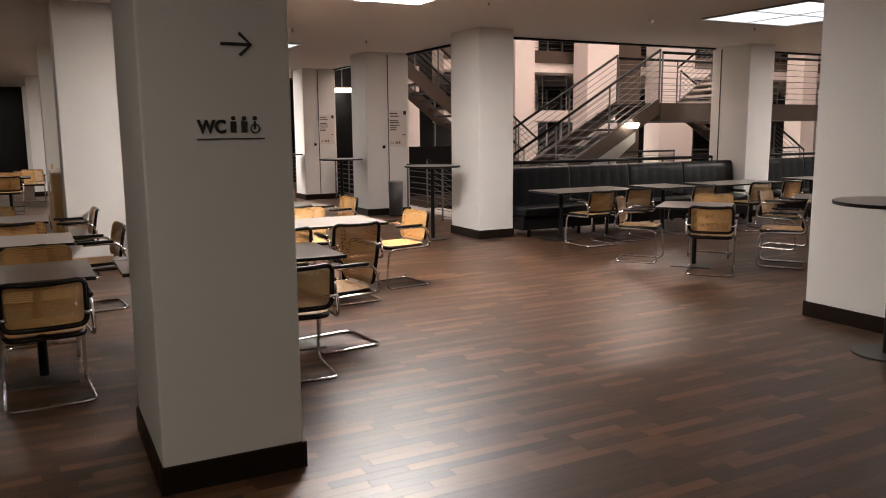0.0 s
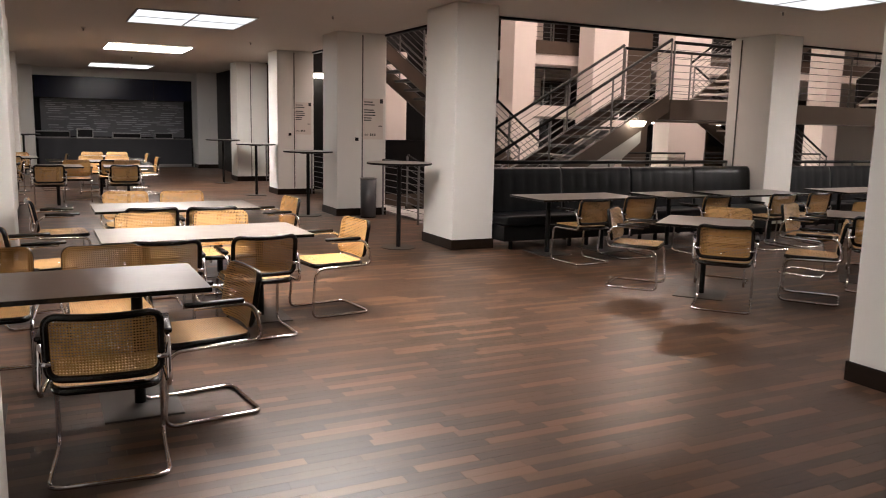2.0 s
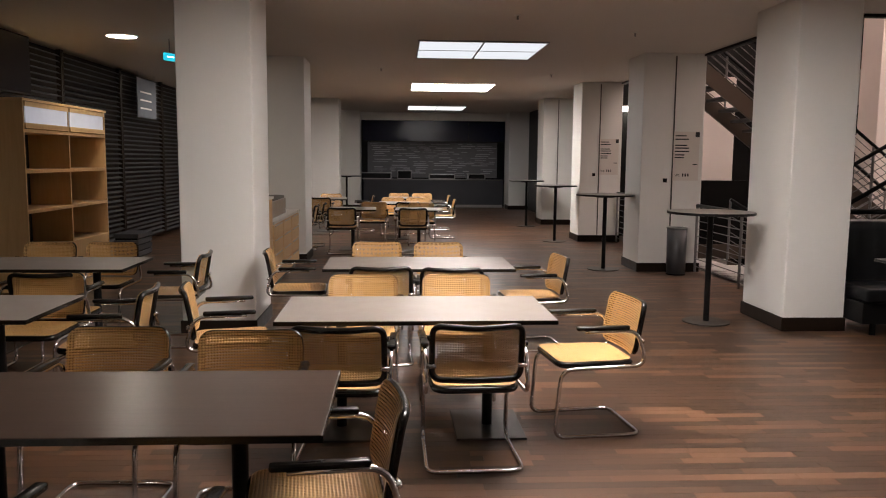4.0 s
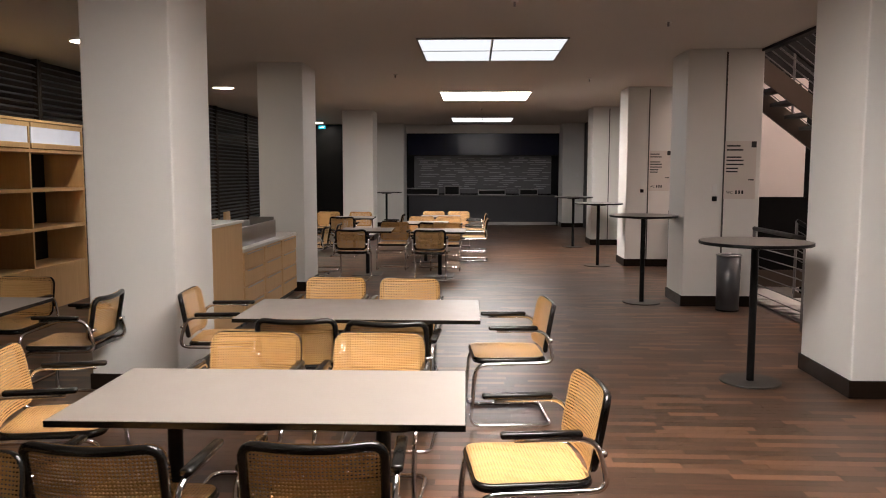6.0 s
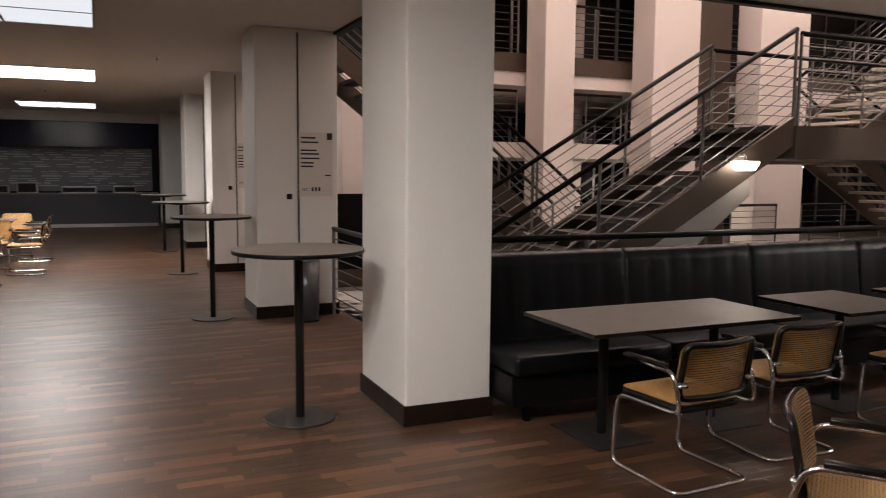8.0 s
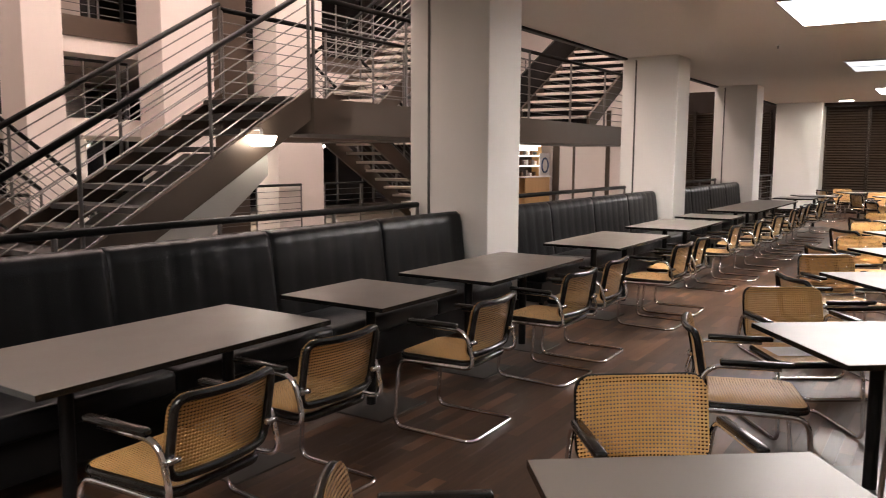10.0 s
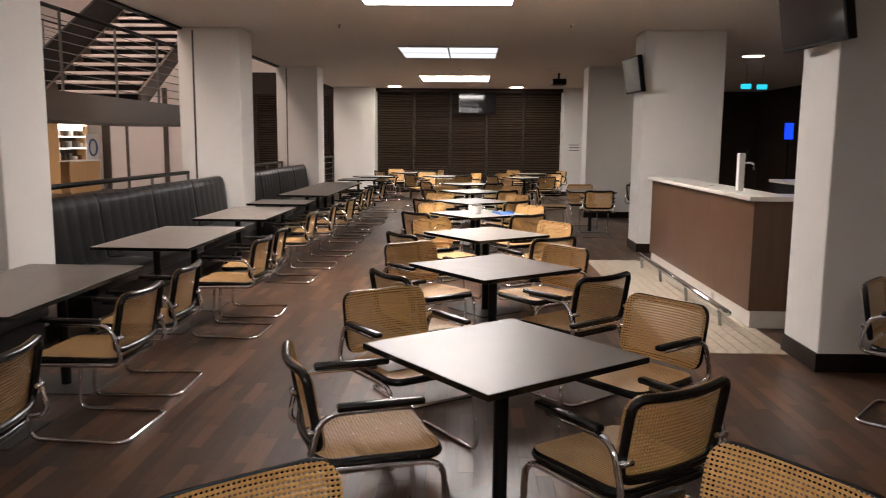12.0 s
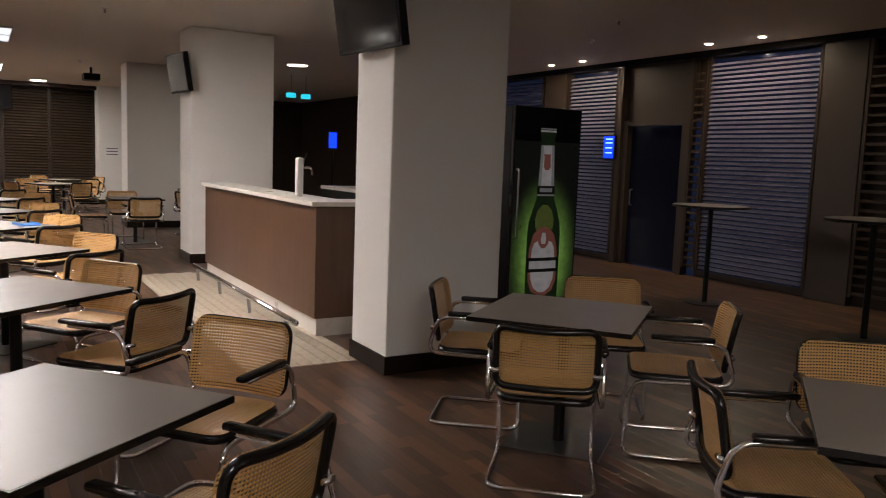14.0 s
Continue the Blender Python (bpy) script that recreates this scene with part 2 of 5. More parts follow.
def sweep(bm, pts, r, n=8, closed=False, flat=1.0):
    """A tube along a polyline."""
    pts = [Vector(p) for p in pts]
    m = len(pts)
    rings = []
    nrm = None
    for i, p in enumerate(pts):
        a = pts[i - 1] if (i or closed) else p
        b = pts[(i + 1) % m] if (i < m - 1 or closed) else p
        t = (b - a).normalized()
        if nrm is None:
            nrm = t.orthogonal().normalized()
            if abs(t.z) < 0.9:
                nrm = Vector((0, 0, 1))
        nrm = (nrm - t * nrm.dot(t)).normalized()
        bi = t.cross(nrm)
        rings.append([bm.verts.new(p + (nrm * math.cos(2 * math.pi * j / n) * r + bi * math.sin(2 * math.pi * j / n) * r * flat)) for j in range(n)])
    for i in range(m if closed else m - 1):
        A, B = rings[i], rings[(i + 1) % m]
        for j in range(n):
            bm.faces.new((A[j], A[(j + 1) % n], B[(j + 1) % n], B[j]))
    if not closed:
        bm.faces.new(rings[0][::-1])
        bm.faces.new(rings[-1])
    return bm


def letters(name, body, size, mat, parent, at, rx=90, rz=0, depth=0.002, align="LEFT", bold=0.0):
    cu = bpy.data.curves.new(name, "FONT")
    cu.body, cu.size, cu.extrude, cu.align_x = body, size, depth, align
    cu.offset = bold
    tmp = bpy.data.objects.new(name, cu)
    scene.collection.objects.link(tmp)
    bpy.context.view_layer.update()
    me = bpy.data.meshes.new_from_object(tmp.evaluated_get(bpy.context.evaluated_depsgraph_get()))
    bpy.data.objects.remove(tmp)
    me.materials.clear()
    me.materials.append(mat)
    ob = new(name, me)
    ob.parent = parent
    ob.matrix_basis = pose(at[0], at[1], at[2], rx, 0, rz)
    return ob


# ---- structure ----
H = 3.22


def structure(name, bm, mat, label):
    return tagged(part(name, bm, mat), label, kind="structure")


floor = structure("floor", boxes((-1.4, 8.3, -1.1, 31.8, -0.30, -0.012), (8.3, 32.8, -1.1, 12.25, -0.30, -0.012)), SUBFLOOR, "dark brown strip parquet floor with a satin sheen")
structure("ceiling", boxes((-1.4, 8.3, -1.1, 31.8, H, H + 0.5), (8.3, 32.8, -1.1, 12.25, H, H + 0.5)), CEIL, "plain off-white painted plaster ceiling")
structure("trim", boxes((8.18, 8.28, 12.3, 30.0, H - 0.035, H - 0.003), (8.3, 32.5, 12.14, 12.23, H - 0.035, H - 0.003)), BLACK, "dark metal edge profile along the atrium ceiling")
structure("wall_west", boxes((-1.75, -1.45, -1.4, 32.0, -0.3, H + 0.5)), BROWN, "dark brown wall behind the louvred screens")
structure("wall_south", boxes((-1.45, 16.28, -1.35, -1.05, -0.3, H + 0.5), (17.85, 33.0, -1.35, -1.05, -0.3, H + 0.5), (16.28, 17.85, -1.35, -1.05, 2.3, H + 0.5)), BROWN, "dark brown panelled wall with window bays")
structure("wall_atrium_side", boxes((32.75, 33.0, 17.1, 27.0, -0.3, H + 0.5)), PINKPAINT, "pale end wall of the stair hall")
structure("trim", boxes((32.7, 32.748, 17.6, 17.75, 0, H), (32.7, 32.748, 18.9, 18.98, 0, H), (32.7, 32.748, 19.5, 19.75, 0, H)), BRONZE, "bronze upright strips on the end wall of the stair hall")
# closing walls in black, in place of the darkness of the spaces beyond
structure("wall_passage", boxes((8.02, 8.3, 27.0, 31.0, -0.3, H + 0.5), (8.3, 11.6, 21.0, 21.3, -3.6, 11.0)), BLACK, "black closing wall standing in for dark space beyond the stair hall")
structure("wall_east", boxes((32.75, 33.0, -1.05, 17.1, -0.3, H + 0.5)), BROWN, "dark wall behind the roller slats")
structure("wall_north_side", boxes((-1.45, 1.25, 30.5, 31.05, -0.3, H)), BLACK, "dark panelled wall and doors beside the servery")
structure("wall_north", boxes((1.25, 2.42, 30.75, 31.05, -0.3, H), (7.36, 8.3, 30.75, 31.05, -0.3, H), (2.42, 7.36, 30.75, 31.05, 2.96, H)), PAINT, "white painted end wall around the dark servery opening")
structure("wall_servery", boxes((2.2, 7.6, 31.9, 32.1, -0.3, H)), BLACK, "black back wall of the servery")

# atrium shell
structure("ground", boxes((8.3, 33, 12.25, 27, -3.8, -3.6)), CONCRETE, "pale floor of the level below the atrium")
structure("wall_atrium_north", boxes((8.3, 33, 26.6, 26.9, -3.6, 11)), BROWN, "dark far wall of the atrium")
structure("wall_atrium_upper", boxes((8.02, 8.3, 12.25, 27, H + 0.5, 11), (8.3, 33, 11.95, 12.25, H + 0.5, 11)), PINKPAINT, "pale upper walls round the atrium")
structure("wall_atrium_lower", boxes((8.02, 8.3, 12.25, 31, -3.6, -0.3), (8.3, 33, 11.95, 12.25, -3.6, -0.3)), CONCRETE, "pale walls under the floor edge")
structure("wall_atrium_east", boxes((32.75, 33, 12.25, 27, H + 0.5, 11), (32.75, 33, 12.25, 27, -3.6, -0.3)), PINKPAINT, "pale end wall of the atrium")
structure("roof", boxes((8.0, 33, 11.95, 27, 11, 11.3)), CEIL, "ceiling high over the atrium")
structure("gallery_floor", boxes((8.3, 32.75, 19.3, 26.6, -0.30, 0.0)), BRONZE, "floor of the gallery across the atrium")
structure("gallery_upper", boxes((11.6, 32.75, 20.3, 26.6, 3.35, 3.95)), PINKPAINT, "upper gallery slab with a pale fascia")
structure("gallery_middle", boxes((11.6, 25.0, 20.3, 24.8, 1.95, 2.25)), PINKPAINT, "middle gallery slab with a pale fascia")
structure("trim", boxes((11.6, 32.75, 20.27, 20.297, 3.62, 3.97), (11.6, 32.75, 20.27, 20.297, 7.38, 7.72)), BRONZE, "bronze band along the gallery edges")
structure("gallery_top", boxes((11.6, 32.75, 20.3, 26.6, 7.2, 7.7)), PINKPAINT, "top gallery slab with a pale fascia")


def column(x0, x1, y0, y1, name="column", z0=0.0, z1=H, mat=PAINT, skirt=True, group="columns of the hall", label=""):
    c = part(name, boxes((x0, x1, y0, y1, z0, z1), bevel=0.012), mat)
    tagged(c, label or "white painted rectangular column with dark skirting", "column", group)
    if skirt:
        e = 0.014
        part("skirting", boxes((x0 - e, x1 + e, y0 - e, y1 + e, 0.0, 0.135), bevel=0.004), SKIRT, c, "dark brown skirting board")
    return c


for dims in ((1.82, 2.50, 4.52, 5.46), (7.49, 8.13, 4.65, 5.46), (13.30, 13.90, 4.50, 5.46), (19.40, 20.05, 4.30, 5.46), (24.80, 25.50, 4.40, 5.46),
             (7.49, 8.11, 11.31, 12.22), (7.29, 8.22, 15.40, 16.18), (7.38, 8.22, 19.70, 20.48), (7.38, 8.22, 23.90, 24.68), (7.36, 8.25, 29.95, 30.74),
             (13.28, 13.93, 11.31, 12.22), (19.25, 19.90, 11.31, 12.22), (25.10, 25.80, 11.31, 12.22), (31.70, 32.50, 10.85, 12.1), (31.70, 32.50, 4.40, 5.15),
             (1.70, 2.38, 11.25, 12.10), (1.60, 2.24, 16.41, 17.30), (1.37, 2.13, 24.80, 25.60), (1.25, 2.42, 29.95, 30.74)):
    column(*dims)
for dims in ((13.35, 14.0, 19.4, 20.1), (18.65, 20.05, 19.42, 20.1), (15.85, 17.0, 19.42, 20.1), (25.1, 25.8, 19.4, 20.1), (16.3, 17.0, 23.6, 24.3), (19.3, 20.0, 23.6, 24.3)):
    column(*dims, name="atrium_column", z0=-3.6, z1=11.0, mat=PINKPAINT, skirt=False, group="columns of the atrium", label="tall pale column across the atrium")
structure("wall_gallery_panel", boxes((17.01, 18.0, 19.6, 19.7, -3.6, 7.0)), BRONZE, "tan brown wall panel across the atrium")
# dark vertical guide channels on the column flanks
for x0, x1, y0, y1 in ((7.755, 7.775, 15.392, 15.41), (7.755, 7.775, 19.692, 19.71), (7.755, 7.775, 23.892, 23.91), (13.272, 13.29, 11.98, 12.005), (19.242, 19.26, 11.98, 12.005), (25.092, 25.11, 11.98, 12.005)):
    structure("trim", boxes((x0, x1, y0, y1, 0.14, H - 0.04)), STEEL_DARK, "dark metal guide channel on a column")


# ---- lights that the place has, and unseen ones added ----
def ceiling_panel(x0, y0, mat, panes=2, s=1.75):
    t = thing("ceiling_light_panel", "square recessed ceiling light with white diffuser panes" if panes == 2 else "square recessed ceiling light, brightly lit diffuser", "ceiling light", "ceiling light panels", (x0 + s / 2, y0 + s / 2, H))
    h = s / 2
    bm = bmesh.new()
    for d in ((-h, h, -h, -h + 0.02), (-h, h, h - 0.02, h), (-h, -h + 0.02, -h + 0.02, h - 0.02), (h - 0.02, h, -h + 0.02, h - 0.02)):
        box(bm, *d, -0.022, -0.002)
    if panes == 2:
        box(bm, -0.012, 0.012, -h + 0.02, h - 0.02, -0.022, -0.002)
        box(bm, -h + 0.02, -0.012, -0.012, 0.012, -0.022, -0.002)
        box(bm, 0.012, h - 0.02, -0.012, 0.012, -0.022, -0.002)
    part("frame", bm, STEEL, t)
    edges = (-h + 0.022, -0.014, 0.014, h - 0.022) if panes == 2 else (-h + 0.022, 0.0, 0.0, h - 0.022)
    for i in (0, 2):
        for j in (0, 2):
            part("diffuser", boxes((edges[i], edges[i + 1], edges[j], edges[j + 1], -0.016, -0.004)), mat, t)


for y0, m, k in ((7.95, BRIGHT, 1), (14.50, DIM, 2), (20.33, BRIGHT, 1), (27.3, DIM_FAR, 2)):
    ceiling_panel(3.97, y0, m, k)
for x0, m, k in ((9.90, DIM, 2), (15.50, BRIGHT, 1), (21.40, DIM, 2), (27.30, BRIGHT, 1)):
    ceiling_panel(x0, 7.48, m, k)


def downlight(x, y, r=0.19, z=H, mat=DOWN):
    t = thing("downlight", "round recessed downlight glowing warm white", "downlight", "round downlights", (x, y, z))
    bm = bmesh.new()
    sweep(bm, [(math.cos(a) * r, math.sin(a) * r, -0.006) for a in [2 * math.pi * i / 24 for i in range(24)]], 0.012, 6, True)
    part("ring", bm, PAINT, t, smooth=True)
    part("lens", disc(bmesh.new(), 0, 0, -0.012, -0.003, r - 0.01, 24), mat, t)


# last three: added out of view to brighten the first column's front
for x, y in ((0.1, 14.6), (0.09, 19.6), (-0.1, 26.5), (-0.2, 29.5), (31.2, 10.2), (31.3, 6.6), (22.6, 2.8), (0.6, 0.2), (-0.4, 3.0), (5.4, -0.3)):
    downlight(x, y)
for x, y in ((19.1, -0.42), (18.3, -0.42), (15.76, -0.42), (14.92, -0.42), (12.4, -0.42), (23.5, -0.42), (24.3, -0.42)):
    downlight(x, y, 0.05, mat=SPOT)

# atrium lights: unseen roof panels, assumed to light the atrium, and lamps under the galleries
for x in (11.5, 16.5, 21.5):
    t = thing("atrium_light", "assumed glowing light panel in the atrium roof, out of sight", "ceiling light", "atrium roof lights", (x, 15.8, 11.0))
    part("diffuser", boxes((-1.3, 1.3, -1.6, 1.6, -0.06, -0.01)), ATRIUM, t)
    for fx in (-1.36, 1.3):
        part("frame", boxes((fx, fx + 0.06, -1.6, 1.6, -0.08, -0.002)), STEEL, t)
for x, y, z in ((19.8, 21.4, 1.94), (18.1, 21.4, 1.94), (22.5, 21.6, 1.94)):
    t = thing("gallery_lamp", "white glowing lamp under the gallery", "lamp", "gallery lamps", (x, y, z))
    part("lens", disc(bmesh.new(), 0, 0, -0.09, -0.01, 0.28, 24, 0.02), DOWN, t)
    part("rim", disc(bmesh.new(), 0, 0, -0.01, 0.0, 0.30, 24), STEEL, t)

t = thing("pendant_lamp", "round white glowing lamp on an arm in the stair hall", "lamp", "", (8.72, 20.55, 2.76))
part("lens", disc(bmesh.new(), 0, 0, -0.05, 0.03, 0.28, 28, 0.02), STAIRLAMP, t)
part("rim", disc(bmesh.new(), 0, 0, 0.03, 0.06, 0.30, 28), STEEL, t)
part("arm", sweep(bmesh.new(), rounded([(0, 0, 0.06), (0, 0, 0.72), (-0.42, 0, 0.72)], 0.08), 0.016, 8), STEEL, t)
# floodlight under the top gallery, which throws the long soft shadows across the hall floor
t = thing("floodlight", "black floodlight with a bright lens under the gallery", "lamp", "", (18.3, 20.05, 6.62))
t.matrix_basis = look((18.3, 20.05, 6.62), (6.6, 6.6, 0.0))
part("housing", boxes((-0.24, 0.24, -0.18, 0.18, 0.01, 0.16), bevel=0.012), BLACK, t)
part("lens", boxes((-0.21, 0.21, -0.15, 0.15, -0.004, 0.009)), lamp_surface("flood_lens_glow", (1.0, 0.80, 0.68), 20.0), t)
part("bracket", sweep(bmesh.new(), rounded([(-0.255, 0, 0.1), (-0.255, 0.34, 0.0), (0.255, 0.34, 0.0), (0.255, 0, 0.1)], 0.05), 0.014, 8), STEEL, t)
beam = bpy.data.lights.new("bulb", "SPOT")
beam.energy, beam.color = FLOOD_POWER, (1.0, 0.80, 0.68)
beam.spot_size, beam.spot_blend, beam.shadow_soft_size = radians(46), 0.5, 0.14
bulb = new("bulb", beam)
bulb.parent = t
bulb.location = (0, 0, -0.03)


# ---- tables ----
def dining_table(w, d, posts, top=LAMINATE, words="taupe laminate top"):
    t = thing("dining_table", "", "table")
    part("tabletop", boxes((-w / 2, w / 2, -d / 2, d / 2, 0.722, 0.75), bevel=0.003), top, t, words)
    e = 0.0025
    bm = bmesh.new()
    for q in ((-w / 2 - e, w / 2 + e, -d / 2 - e, -d / 2 - 0.0003), (-w / 2 - e, w / 2 + e, d / 2 + 0.0003, d / 2 + e), (-w / 2 - e, -w / 2 - 0.0003, -d / 2, d / 2), (w / 2 + 0.0003, w / 2 + e, -d / 2, d / 2)):
        box(bm, *q, 0.7235, 0.7478)
    part("edge_band", bm, BLACKWOOD, t, "black edge band")
    for px in posts:
        part("post", disc(bmesh.new(), px, 0, 0.012, 0.70, 0.032, 20), BLACK, t)
        part("top_plate", boxes((px - 0.16, px + 0.16, -0.16, 0.16, 0.70, 0.7215), bevel=0.002), BLACK, t)
        s = 0.24 if len(posts) == 1 else 0.21
        part("base_plate", boxes((px - s, px + s, -0.27, 0.27, 0.0, 0.012), bevel=0.003), STEEL_DARK, t, "flat dark steel base plate")
    return t


MASTER_LONG = dining_table(1.6, 0.8, (-0.45, 0.45))
MASTER_DARK = dining_table(1.6, 0.8, (-0.45, 0.45), LAMINATE_DARK, "dark brown wood laminate top")
MASTER_SQUARE = dining_table(0.85, 0.85, (0.0,))
MASTER_SMALL = dining_table(0.8, 0.8, (0.0,))
made = set()


def put(master, x, y, rz, label, group, z=0.0):
    """The first use places the master itself, later ones copy it."""
    if master in made:
        ob = copy_thing(master, pose(x, y, z, 0, 0, rz))
    else:
        made.add(master)
        ob = place(master, x, y, z, rz)
    return tagged(ob, label, "", group)


LONG = "long taupe laminate dining table on two black posts"
SQ = "square taupe laminate table turned cornerwise on one black post"
for x, y in ((2.67, 6.84), (0.9, 6.84)):
    put(MASTER_DARK, x, y, 0, "long dark brown wood-laminate dining table on two posts", "dining tables of the long hall")
for x, y in ((3.82, 8.66), (3.89, 10.75), (0.69, 10.71), (0.86, 8.72)):
    put(MASTER_LONG, x, y, random.uniform(-1, 1), LONG, "dining tables of the long hall")
for x, y in ((9.05, 10.70), (12.23, 10.61), (14.70, 10.61), (17.05, 10.61), (20.9, 10.61), (23.3, 10.61)):
    put(MASTER_LONG, x, y, 0, "long taupe laminate table standing before the banquette", "tables along the banquettes")
for x, y in ((10.65, 10.66), (18.75, 10.61), (22.1, 10.61), (25.6, 10.5)):
    put(MASTER_SMALL, x, y, 0, "square taupe laminate table standing before the banquette", "tables along the banquettes")
for x, y, a in ((2.87, 18.34, 2), (4.08, 18.24, -2), (3.72, 20.25, 0), (2.1, 21.9, 3), (3.9, 22.4, 0), (0.9, 20.6, 0)):
    put(MASTER_SQUARE, x, y, a, "square taupe laminate table on one black post", "square tables of the long hall")
DIAMONDS = ((8.63, 7.95), (10.98, 7.82), (13.23, 7.79), (15.2, 7.8), (17.3, 7.85), (19.3, 7.9), (21.6, 7.9), (11.70, 5.16), (9.66, 5.2))
for x, y in DIAMONDS:
    put(MASTER_SQUARE, x, y, -52, SQ, "cornerwise square tables")
for x, y in ((27.5, 8.6), (29.6, 9.6), (29.6, 6.2), (27.2, 6.6), (24.0, 8.0), (27.0, 10.3), (23.6, 3.9)):
    put(MASTER_SMALL, x, y, 30, "square taupe laminate table in the far part of the hall", "far tables")


# ---- chairs ----
def cantilever_chair():
    t = thing("cantilever_chair", "", "chair")
    # one bent steel tube: arm, seat side, front leg, floor runner and back again
    X = 0.268
    side = [(X, 0.10, 0.655), (X, -0.225, 0.655), (X, -0.285, 0.44), (X - 0.02, 0.235, 0.425), (X - 0.02, 0.27, 0.0135), (X - 0.01, -0.27, 0.0135)]
    other = [(-x, y, z) for x, y, z in reversed(side)]
    path = rounded(side + other, 0.075, 5)
    part("tube_frame", sweep(bmesh.new(), path, 0.0125, 8), CHROME, t, "bent chrome steel tube", True)
    for s in (-1, 1):
        pad = boxes((s * X - 0.022, s * X + 0.022, -0.17, 0.155, 0.662, 0.688), bevel=0.010)
        part("arm_pad", pad, BLACKWOOD, t, "black stained wooden arm pad", True)
        joint = bmesh.new()
        sweep(joint, [(s * (X - 0.005), -0.262, 0.585), (s * 0.215, -0.262, 0.585)], 0.013, 8)
        part("bracket", joint, CHROME, t, "", True)

    def bow(x, z):
        return -0.222 - 0.055 * (z - 0.50) / 0.31 - 0.035 * (1 - (x / 0.24) ** 2)

    def ring(hw, z0, z1, rad, k=6):
        pts = rounded([(0, 0, z1), (hw, 0, z1), (hw, 0, z0), (-hw, 0, z0), (-hw, 0, z1), (0, 0, z1)], rad, k)[:-1]
        fine = []
        for a, b in zip(pts, pts[1:] + pts[:1]):
            m = max(1, int((b - a).length / 0.05))
            fine += [a.lerp(b, i / m) for i in range(m)]
        return [(p.x, bow(p.x, p.z), p.z - (0.012 * (1 - (p.x / 0.24) ** 2) if p.z > 0.7 else 0)) for p in fine]

    part("back_frame", sweep(bmesh.new(), ring(0.236, 0.505, 0.805, 0.06), 0.017, 8, True), BLACKWOOD, t, "black stained bentwood frame", True)

    def sheet(nx, nz, fn):
        bm = bmesh.new()
        g = [[bm.verts.new(fn(i / nx, j / nz)) for i in range(nx + 1)] for j in range(nz + 1)]
        for j in range(nz):
            for i in range(nx):
                bm.faces.new((g[j][i], g[j][i + 1], g[j + 1][i + 1], g[j + 1][i]))
        return bm

    def half_width(z):
        d = min(z - 0.490, 0.820 - z)
        return 0.250 - (0.07 - math.sqrt(max(0, 0.0049 - (0.07 - d) ** 2)) if d < 0.07 else 0)

    def cane_at(u, v):
        z = 0.490 + 0.330 * (0.5 - 0.5 * math.cos(math.pi * v))
        x = (2 * u - 1) * max(0.18, half_width(z))
        return (x, bow(x, z) + 0.0185, z - (0.012 * (1 - (x / 0.24) ** 2) if z > 0.7 else 0))

    part("back_cane", sheet(12, 12, cane_at), CANE_BACK, t, "woven straw-coloured cane", True)
    seat = rounded([(0, 0.235, 0), (0.235, 0.235, 0), (0.215, -0.225, 0), (-0.215, -0.225, 0), (-0.235, 0.235, 0), (0, 0.235, 0)], 0.075, 6)[:-1]
    part("seat_frame", sweep(bmesh.new(), [(p.x, p.y, 0.448 - 0.05 * max(0, 0.1 - p.y) * 0.3) for p in seat], 0.0195, 8, True), BLACKWOOD, t, "black stained bentwood seat frame", True)
    bm = bmesh.new()
    vs = [bm.verts.new((p.x * 1.02, p.y * 1.02, 0.470)) for p in seat]
    mid = [bm.verts.new((p.x * 0.6, p.y * 0.6, 0.464)) for p in seat]
    n = len(vs)
    for i in range(n):
        bm.faces.new((vs[i - 1], vs[i], mid[i], mid[i - 1]))
    bm.faces.new(mid)
    part("seat_cane", bm, CANE_SEAT, t, "woven straw-coloured cane", True)
    return t


CHAIR = cantilever_chair()
ARM = "cantilever armchair of chrome tube with cane seat and back"


def chair(x, y, yaw, group, label=ARM):
    return put(CHAIR, x, y, yaw, label, group)


for x, y, a in ((4.12, 8.17, 2), (3.42, 8.12, -2), (3.46, 9.34, 180), (4.13, 9.35, 178), (4.88, 8.66, 97), (3.57, 10.32, 2), (4.15, 10.26, -3), (3.50, 11.62, 181),
                (4.11, 11.58, 178), (4.88, 10.76, 95), (2.80, 11.15, -85), (2.60, 9.15, -78), (2.33, 7.55, 178), (3.01, 7.46, 182), (3.43, 6.64, 97), (2.91, 6.07, -5),
                (1.37, 6.35, 3), (0.55, 6.3, -3), (0.6, 7.45, 180), (1.35, 7.45, 178), (1.14, 9.96, 2), (0.40, 10.0, -2), (0.31, 11.48, 180), (0.89, 11.50, 178), (1.72, 10.95, 92),
                (1.82, 9.05, 95), (0.5, 8.1, 0), (1.2, 8.1, 4), (0.5, 9.4, 182), (1.2, 9.4, 178),
                (2.73, 17.72, 0), (3.95, 17.70, 2), (3.22, 19.05, 178), (4.15, 18.95, 180), (3.9, 19.56, 0), (2.02, 18.9, 94), (1.95, 18.2, 88), (1.14, 23.3, 4), (3.58, 20.93, 180), (4.12, 20.95, 180), (3.71, 23.07, 180), (4.28, 23.08, 180), (4.62, 20.5, 90), (4.62, 22.4, 90),
                (1.36, 22.7, 180), (2.1, 22.6, 182), (2.85, 22.0, 92), (2.0, 21.2, 0), (0.9, 19.9, 0), (0.9, 21.3, 180)):
    chair(x, y, a, "chairs of the long hall")
